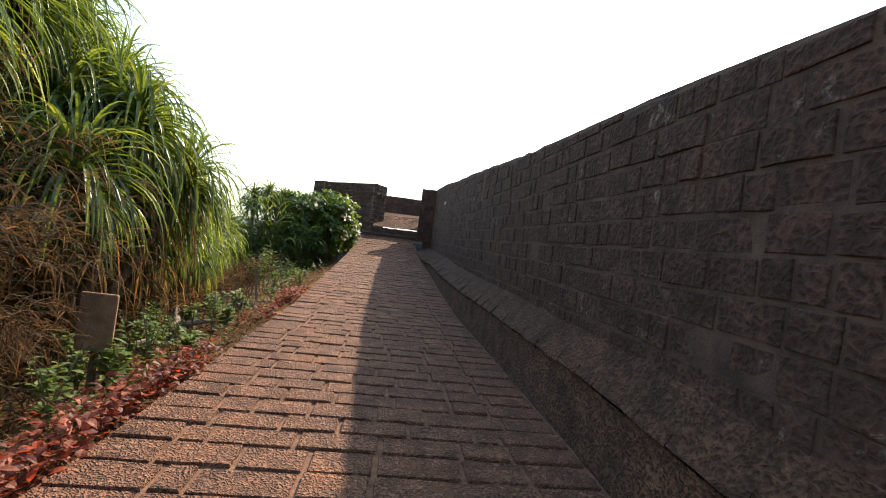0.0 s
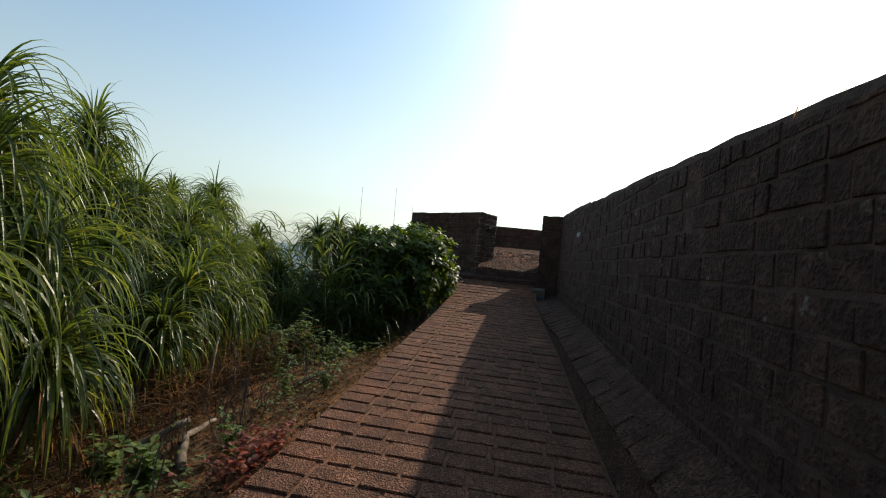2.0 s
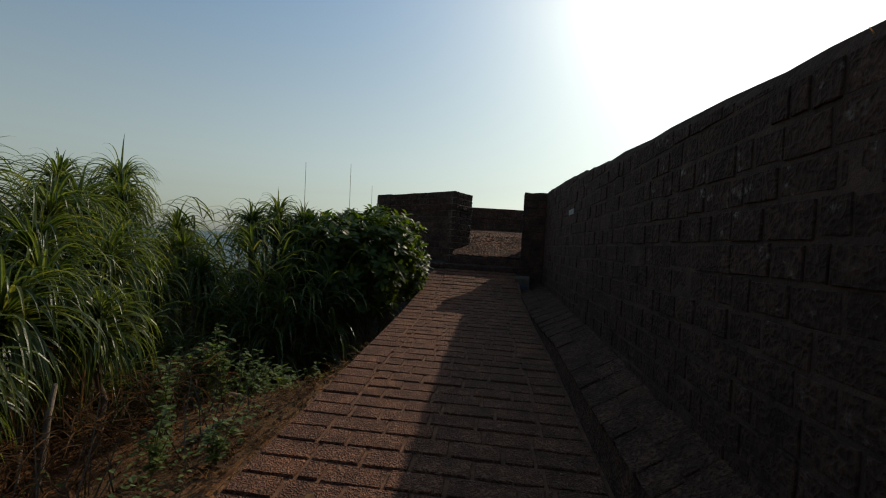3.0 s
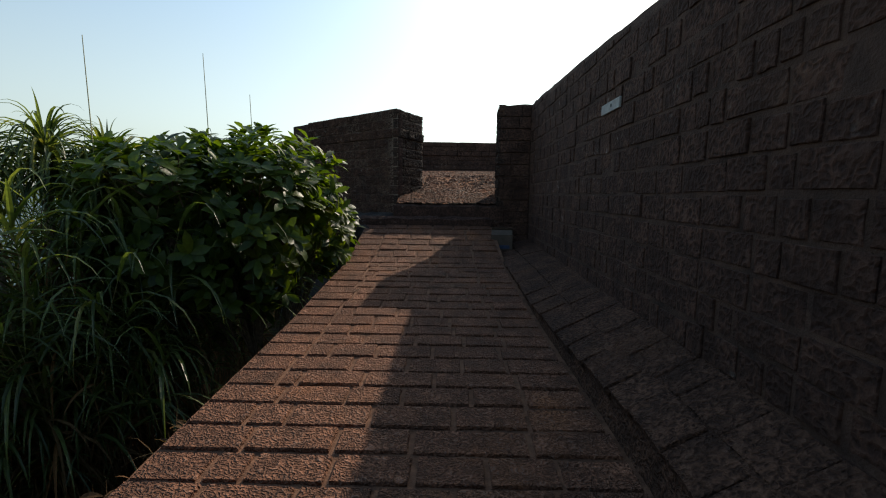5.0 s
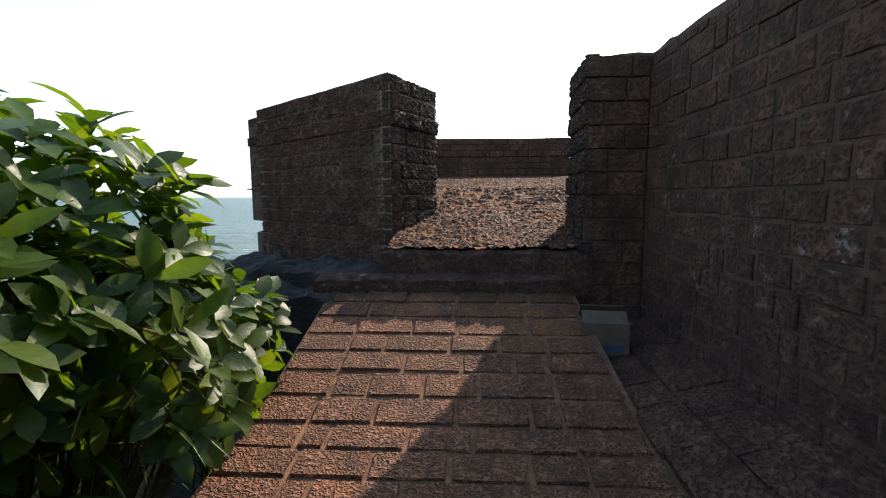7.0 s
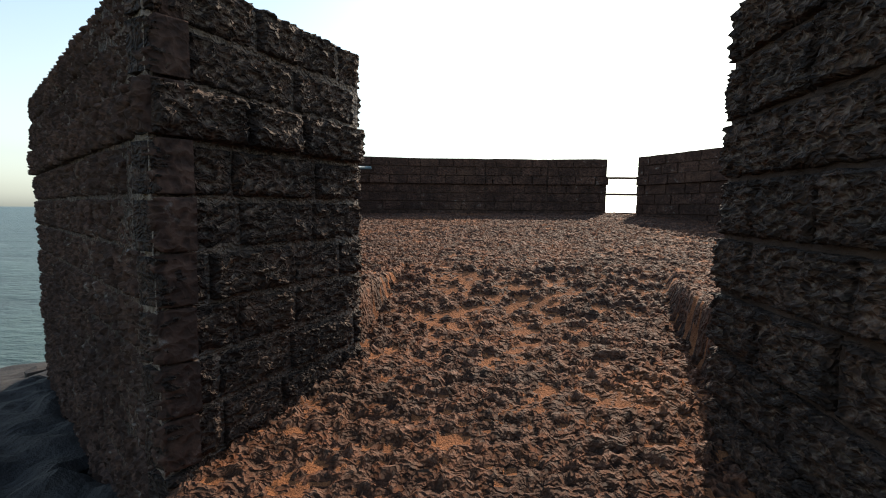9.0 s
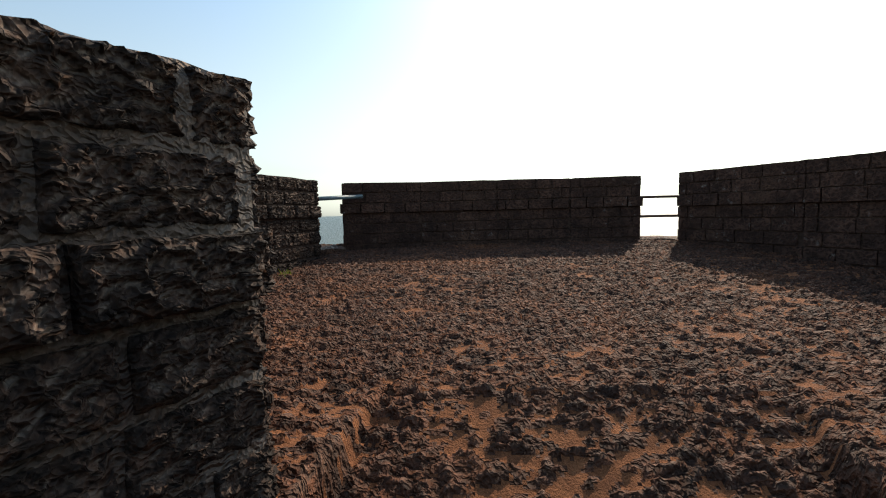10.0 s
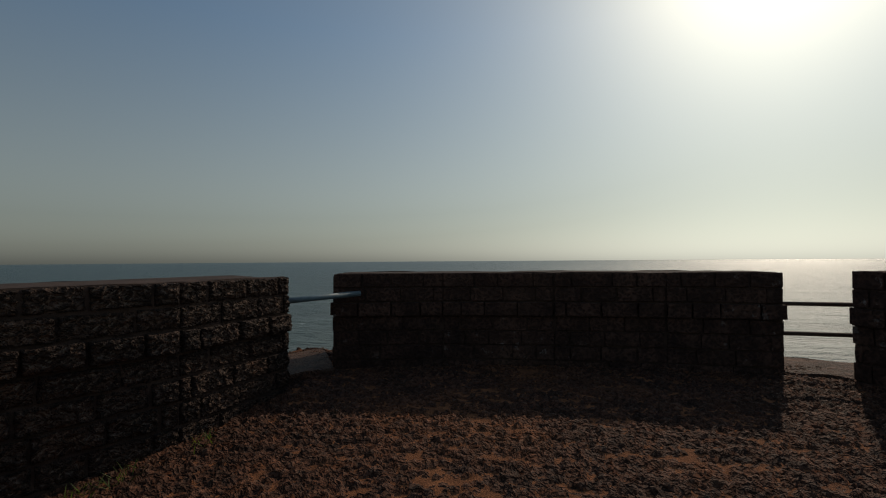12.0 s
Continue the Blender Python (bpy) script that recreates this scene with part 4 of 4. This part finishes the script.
for i, (x, y) in enumerate(((-2.38, 22.55), (-2.2, 22.85), (-2.28, 22.7), (-2.05, 23.25))):
    tuft = tagged(new("grass_tuft"), "tiny yellow-green grass tuft at the parapet foot", "grass tuft", "parapet tufts")
    tuft.location = (x + 0.05, y, platform_z(x, y))
    tv, tf = [], []
    gg = random.Random(300 + i)
    for k in range(26):
        a = gg.uniform(0, math.tau)
        blade(tv, tf, (gg.gauss(0, 0.03), gg.gauss(0, 0.05), 0), (math.cos(a), math.sin(a), gg.uniform(0.6, 2)), gg.uniform(0.04, 0.1), 0.006, 4, 3)
    tagged(shell("blades", tv, tf, M_WEED, tuft), kind="stuff")

for i, y in enumerate((8.3, 8.75, 9.0, 9.25, 10.4)):
    tuft = tagged(new("grass_tuft"), "small dry grass tuft growing on the wall top", "grass tuft", "wall top tufts")
    tuft.location = (WALL_X + 0.08, y, wall_top_z(y) - 0.02)
    tv, tf = [], []
    gg = random.Random(400 + i)
    for k in range(22):
        a = gg.uniform(0, math.tau)
        blade(tv, tf, (gg.gauss(0, 0.03), gg.gauss(0, 0.07), 0), (math.cos(a), math.sin(a), gg.uniform(0.3, 1.4)), gg.uniform(0.03, 0.08), 0.006, 4, 3)
    tagged(shell("blades", tv, tf, M_DRY, tuft), kind="stuff")

# dry grass, litter and red-brown leaves along the path's edge
g = random.Random(5)
dv, df = [], []
for i in range(9000):
    y = g.uniform(4.0, 14.6)
    x = LEFT - 0.06 - abs(g.gauss(0, 0.95))
    a = g.uniform(0, math.tau)
    blade(dv, df, (x, y, terrain_z(x, y) - 0.01), (math.cos(a), math.sin(a), g.uniform(0.1, 1.6)), g.uniform(0.06, 0.22), 0.005, g.uniform(1, 9), 3, g.uniform(-1, 1))
tagged(shell("dry_grass", dv, df, M_DRY), "straw-coloured dry grass and litter beside the path", "dry grass", kind="stuff")
lv, lf = [], []
for i in range(3600):
    y = g.uniform(3.5, 12.6)
    x = LEFT - 0.02 - abs(g.gauss(0, 0.17)) + (0.05 if g.random() < 0.2 else 0)
    if noise.noise(Vector((0.5, y * 1.1, 2.0))) < 0.04:
        continue
    a = g.uniform(0, math.tau)
    z = (ramp_z(y) if x > LEFT else terrain_z(x, y)) + g.uniform(0.0, 0.20)
    leaf(lv, lf, (x, y, z), (math.cos(a), math.sin(a), g.uniform(-0.3, 0.8)), (g.uniform(-0.4, 0.4), g.uniform(-0.4, 0.4), 1), g.uniform(0.04, 0.08), g.uniform(0.025, 0.05), g.uniform(0.2, 1.6))
tagged(shell("red_creeper", lv, lf, M_RED), "low red-brown creeper leaves along the path edge", "creeper", kind="stuff")
lv, lf = [], []
for i in range(4800):
    y = g.uniform(3.5, 14.5)
    x = LEFT - 0.05 - abs(g.gauss(0, 0.8))
    a = g.uniform(0, math.tau)
    leaf(lv, lf, (x, y, terrain_z(x, y) + g.uniform(0.0, 0.05)), (math.cos(a), math.sin(a), g.uniform(-0.2, 0.5)), (g.uniform(-0.5, 0.5), g.uniform(-0.5, 0.5), 1), g.uniform(0.04, 0.11), g.uniform(0.015, 0.04), g.uniform(0.2, 1.4))
tagged(shell("leaf_litter", lv, lf, M_LITTER), "brown curled dead leaves covering the verge", "leaf litter", kind="stuff")
lv, lf = [], []
for i in range(2200):
    y = g.uniform(3.5, 14.8)
    x = LEFT - 0.15 - abs(g.gauss(0, 0.7))
    if noise.noise(Vector((x * 1.6, y * 1.3, 4))) < -0.05:
        continue
    a = g.uniform(0, math.tau)
    leaf(lv, lf, (x, y, terrain_z(x, y) + g.uniform(0.02, 0.22)), (math.cos(a), math.sin(a), g.uniform(-0.2, 0.8)), (0, 0, 1), g.uniform(0.03, 0.06), g.uniform(0.02, 0.04), g.uniform(0.1, 0.8))
tagged(shell("ground_cover", lv, lf, M_WEED), "small green leafy ground cover on the verge", "ground cover", kind="stuff")
hv_, hf_ = [], []
for i in range(4200):
    y = g.uniform(5.0, 13.2)
    x = -2.6 - abs(g.gauss(0, 1.2))
    a = g.uniform(0, math.tau)
    blade(hv_, hf_, (x, y, terrain_z(x, y) + g.uniform(0.0, 0.5)), (math.cos(a), math.sin(a), g.uniform(0.0, 1.4)), g.uniform(0.2, 0.6), 0.011, g.uniform(2, 9), 4, g.uniform(-1, 1))
tagged(shell("dead_undergrowth", hv_, hf_, M_LITTER), "brown dead leaves and stalks under the reeds", "undergrowth", kind="stuff")
uv, uf = [], []
for i in range(220):
    y = g.uniform(13.2, 16.0)
    x = LEFT - 0.25 - abs(g.gauss(0, 0.7))
    a = g.uniform(0, math.tau)
    blade(uv, uf, (x, y, terrain_z(x, y)), (math.cos(a), math.sin(a), g.uniform(0.6, 2.0)), g.uniform(0.25, 0.7), 0.016, g.uniform(2, 5), 5, g.uniform(-1, 1))
tagged(shell("undergrowth", uv, uf, M_BLADE), "dark green grass in the hollow below the path", "grass", kind="stuff")

sv2, sf2 = [], []
for i in range(240):
    y = g.uniform(5.0, 14.6)
    x = LEFT - 0.45 - abs(g.gauss(0, 0.9))
    h = g.uniform(0.15, 0.65)
    lean_ = Vector((g.gauss(0, 0.3), g.gauss(0, 0.3), 1.0)) * h
    p0 = Vector((x, y, terrain_z(x, y) - 0.02))
    o = len(sv2)
    for t, rr in ((0, 0.006), (0.5, 0.005), (1.0, 0.002)):
        p = p0 + lean_ * t + Vector((0.03 * math.sin(i + t * 3), 0.03 * math.cos(i * 2 + t * 3), 0))
        sv2 += [p + Vector((math.cos(k * math.tau / 3), math.sin(k * math.tau / 3), 0)) * rr for k in range(3)]
    sf2 += [(o + i2 * 3 + k, o + i2 * 3 + (k + 1) % 3, o + i2 * 3 + 3 + (k + 1) % 3, o + i2 * 3 + 3 + k) for i2 in range(2) for k in range(3)]
tagged(shell("dead_stems", sv2, sf2, M_BARK), "thin brown dead stems standing in the litter", "dead stems", kind="stuff")

# fallen leaves lying on the path
for x, y in ((-0.91, 11.1), (-0.55, 9.3), (-0.8, 7.7), (-0.3, 12.4), (-1.0, 8.6)):
    lv, lf = [], []
    leaf(lv, lf, (0, 0, 0.012), (1, 0.2, 0.05), (0, 0, 1), 0.09, 0.05, 0.2)
    ob = shell("fallen_leaf", lv, lf, M_DRY)
    ob.matrix_basis = pose(x, y, ramp_z(y) + 0.004, 0, 0, x * 300)
    tagged(ob, "dry pale leaf lying on the paving", "leaf", "leaves on the path")


def dry_brush(x, y, height, reach, seed):
    """A dead shrub: forking grey-brown twigs hung with withered leaves."""
    g = random.Random(seed)
    z = terrain_z(x, y) - 0.05
    thing = tagged(new("dry_shrub"), "dead brown shrub of fine tangled twigs and withered leaves", "shrub", "dry shrubs")
    thing.location = (x, y, z)
    tv, tf, wv, wf = [], [], [], []

    def twig(p, d, length, radius, level):
        q = p
        o = len(tv)
        steps = 4
        for i in range(steps + 1):
            rr = radius * (1 - 0.6 * i / steps)
            s = d.orthogonal().normalized()
            t = d.cross(s)
            tv.extend([q + (s * math.cos(k * math.tau / 4) + t * math.sin(k * math.tau / 4)) * rr for k in range(4)])
            if level < 3 and i > 0:
                for j in range(2 if level else 3):
                    away = (d + Vector((g.gauss(0, 0.65), g.gauss(0, 0.65), g.gauss(0.05, 0.45)))).normalized()
                    twig(q, away, length * g.uniform(0.4, 0.65), radius * 0.5, level + 1)
            elif level == 3:
                blade(wv, wf, q, d + Vector((g.gauss(0, 0.8), g.gauss(0, 0.8), g.gauss(-0.2, 0.6))), g.uniform(0.07, 0.2), 0.008, g.uniform(3, 9), 3, g.uniform(-1, 1))
            d = (d + Vector((g.gauss(0, 0.14), g.gauss(0, 0.14), g.gauss(-0.03, 0.1)))).normalized()
            if i < steps:
                q = q + d * (length / steps)
        tf.extend([(o + i * 4 + k, o + i * 4 + (k + 1) % 4, o + i * 4 + 4 + (k + 1) % 4, o + i * 4 + 4 + k) for i in range(steps) for k in range(4)])

    for k in range(6):
        a = g.uniform(0, math.tau)
        twig(Vector((math.cos(a) * 0.1, math.sin(a) * 0.1, 0)), Vector((math.cos(a) * reach, math.sin(a) * reach, 1)).normalized(), height * g.uniform(0.7, 1.0), 0.016, 0)
    tagged(shell("twigs", tv, tf, M_BARK, thing, "thin grey-brown twigs"), kind="stuff")
    tagged(shell("withered_leaves", wv, wf, M_WITHERED, thing, "withered brown leaves"), kind="stuff")


dry_brush(-3.0, 5.9, 1.6, 0.16, 62)
dry_brush(-2.5, 13.9, 0.42, 0.6, 63)


# dead wood
def log(points, radius, label="bleached dead branch lying in the dry grass", name="dead_branch"):
    pts, k = [], 4
    for a, b in zip(points[:-1], points[1:]):
        for i in range(k):
            t = i / k
            pts.append(tuple(a[j] + (b[j] - a[j]) * t + 0.02 * noise.noise(Vector((a[0] * 3 + t * 2, b[1] * 2, j * 5.0))) for j in range(3)))
    pts.append(points[-1])
    tp = [1 - 0.6 * i / len(pts) + 0.15 * noise.noise(Vector((i * 0.9, 1, radius * 90))) for i in range(len(pts))]
    return tagged(tube(name, pts, radius, M_WOOD, None, "", 8, tp), label, "branch", "dead branches")


def on(x, y, up=0.04):
    return (x, y, terrain_z(x, y) + up)


log([on(-2.5, 8.2, 0.0), on(-2.45, 8.7, 0.18), on(-2.7, 9.2, 0.3)], 0.07)
log([on(-2.45, 8.7, 0.16), on(-2.15, 8.9, 0.1), on(-2.0, 8.6, 0.02)], 0.035)
log([on(-2.9, 8.0, 0.05), on(-2.5, 8.25, 0.12)], 0.06)
log([on(-2.1, 10.1, 0.04), on(-2.4, 10.5, 0.1), on(-2.5, 11.0, 0.06)], 0.035)
log([on(-3.1, 13.1, 0.05), on(-2.6, 13.45, 0.1), on(-2.3, 13.6, 0.03)], 0.04)
log([on(-2.3, 12.0, 0.02), on(-2.0, 12.3, 0.06)], 0.025)
log([on(-4.2, 14.3, -0.1), on(-4.2, 14.32, 1.1)], 0.07, "old grey tree stump post among the reeds", "tree_stump")
log([on(-3.1, 11.6, -0.1), on(-3.05, 11.7, 0.75)], 0.035, "broken grey stake among the reeds", "stake")
log([on(-4.1, 11.1, -0.1), on(-4.05, 11.1, 0.8), on(-4.0, 11.15, 1.9)], 0.085, "broken bleached trunk standing among the screw pines", "tree_stump")
log([on(-4.03, 11.1, 1.35), on(-4.4, 10.9, 1.5), on(-4.8, 10.8, 1.45)], 0.06, "bare dead limb of a broken trunk", "dead_limb")
log([on(-4.02, 11.1, 1.2), on(-3.75, 10.9, 1.25), on(-3.5, 10.9, 1.1)], 0.05, "bare dead limb of a broken trunk", "dead_limb")
log([on(-3.35, 9.2, 0.05), on(-3.2, 9.6, 0.2), on(-3.05, 9.9, 0.42)], 0.075)
log([on(-3.2, 9.6, 0.18), on(-3.5, 9.8, 0.35), on(-3.55, 10.1, 0.3)], 0.035)
log([on(-3.2, 9.55, 0.12), on(-2.9, 9.5, 0.1), on(-2.75, 9.25, 0.02)], 0.03)
log([on(-3.0, 10.2, 0.0), on(-2.75, 10.35, 0.12), on(-2.45, 10.6, 0.2)], 0.045)
log([on(-2.85, 13.05, 0.02), on(-2.6, 13.2, 0.14), on(-2.35, 13.3, 0.08)], 0.045)
for i, (x, y, h) in enumerate(((-3.4, 11.0, 0.9), (-3.6, 11.9, 1.0), (-3.1, 10.6, 0.6), (-3.3, 12.3, 0.7), (-3.9, 12.8, 1.1), (-3.7, 9.9, 1.1))):
    log([on(x, y, -0.1), on(x + 0.05, y + 0.03, h * 0.6), on(x - 0.04 + 0.05 * (i % 3), y, h)], 0.035, "grey dead stake standing in the undergrowth", "stake")
log([on(-3.6, 7.3, 0.9), on(-2.6, 7.2, 1.05), on(-2.2, 7.4, 1.0)], 0.012, "thin bare twig caught in the reeds", "twig")
post = tagged(new("wooden_board"), "small weathered brown board on a short stake", "board")
post.matrix_basis = pose(-2.15, 6.8, terrain_z(-2.15, 6.8), 0, 0, 12)
board("panel", (0.22, 0.03, 0.40), (0, 0, 0.5), (4, 3, 0), M_SHEATH, post)
board("stake", (0.05, 0.05, 0.7), (0, 0.03, 0.25), (0, 2, 0), M_BARK, post)

# ---- stones of the wall, the ledge and the paving ----
def wall_stones():
    top = 3.0
    cs = courses(0.42, top, 17)
    lay(wall, (WALL_X, 19.05), (WALL_X, -8), cs, lambda u: wall_base_z(19.05 - u) - 0.1, lambda u: wall_top_z(19.05 - u) - 0.02, M_WALL, 0.25, near=lambda p: 14.2 < p.y < 19.1, gap=0.004, ragged=0.014)


wall_stones()

def ledge_stones(lo, hi, depth, least, most):
    """One row of worn flat stones along the ledge, between two shares of its width."""
    y = -7.9
    while y < 18.9:
        y2 = min(y + rnd.uniform(least, most), 19.0)
        m = (y + y2) / 2
        wdt = WALL_X + 0.02 - kerb_x(m)
        tilt = math.atan2(wall_base_z(m) - ledge_z(m), wdt)
        a, b = lo, hi
        me = block_mesh(round(y2 - y - 0.003, 3), (b - a) * wdt / math.cos(tilt) - 0.006, depth, rnd.randrange(3), False, M_LEDGE)
        ob = new("kerb_stone", me)
        ob.parent = ledge
        s = Matrix(((0, 0, 1, kerb_x(m) + a * wdt), (1, 0, 0, y + 0.002), (0, 1, 0, ledge_z(m) + a * (wall_base_z(m) - ledge_z(m)) + rnd.uniform(-0.004, 0.004)), (0, 0, 0, 1)))
        slope = math.degrees(math.atan2(ledge_z(y2) - ledge_z(y), y2 - y))
        ob.matrix_local = s @ pose(0, 0, 0, -math.degrees(tilt), 0, slope)
        y = y2


ledge_stones(0.0, 0.46, 0.34, 0.22, 0.45)
ledge_stones(0.46, 1.0, 0.10, 0.18, 0.40)


def pave():
    """Rows of pavers across the ramp, with a border row of stones on each side; the nearer rows as stones of their own."""
    rest_v, rest_f = [], []
    y, row = -7.9, 0
    count = 0
    while y < 18.86:
        pitch = rnd.choice((0.19, 0.20, 0.21))
        slope = math.degrees(math.atan2(ramp_z(y + pitch) - ramp_z(y), pitch))
        right = kerb_x(y)
        cells = []
        x = LEFT
        b = LEFT + rnd.choice((0.30, 0.34, 0.34, 0.38))
        cells.append((x, b))
        x = b
        end = right - 0.36 + rnd.uniform(-0.05, 0.05)
        x2 = x + (0.37 if row % 2 else 0.18) + rnd.uniform(-0.06, 0.06)
        while x < end - 0.04:
            x2 = min(x2, end)
            if end - x2 < 0.14:
                x2 = end
            cells.append((x, x2))
            x = x2
            x2 = x + rnd.choice((0.31, 0.35, 0.38, 0.42))
        cells.append((end, right + 0.0))
        for a, b in cells:
            if b - a < 0.06:
                continue
            me = block_mesh(b - a - 0.018, pitch - 0.018, 0.05, rnd.randrange(4), False, M_PAVER)
            m = Matrix.Translation((a + 0.009, y + 0.009, ramp_z(y) + rnd.uniform(-0.005, 0.006))) @ pose(0, 0, 0, slope) @ Matrix(((1, 0, 0, 0), (0, 0, 1, 0), (0, 1, 0, 0), (0, 0, 0, 1))) @ pose(0, 0, 0, 0, rnd.uniform(-0.7, 0.7), 0)
            m = Matrix(m)
            if 8.6 < y < 18.9 and count < 320:
                ob = new("paver", me)
                ob.parent = pavement
                ob.matrix_local = m
                count += 1
            else:
                o = len(rest_v)
                rest_v += [m @ v.co for v in me.vertices]
                rest_f += [tuple(o + k for k in f.vertices) for f in me.polygons]
        y += pitch
        row += 1
    tagged(shell("paving", rest_v, rest_f, M_PAVER, pavement), kind="stuff")


pave()
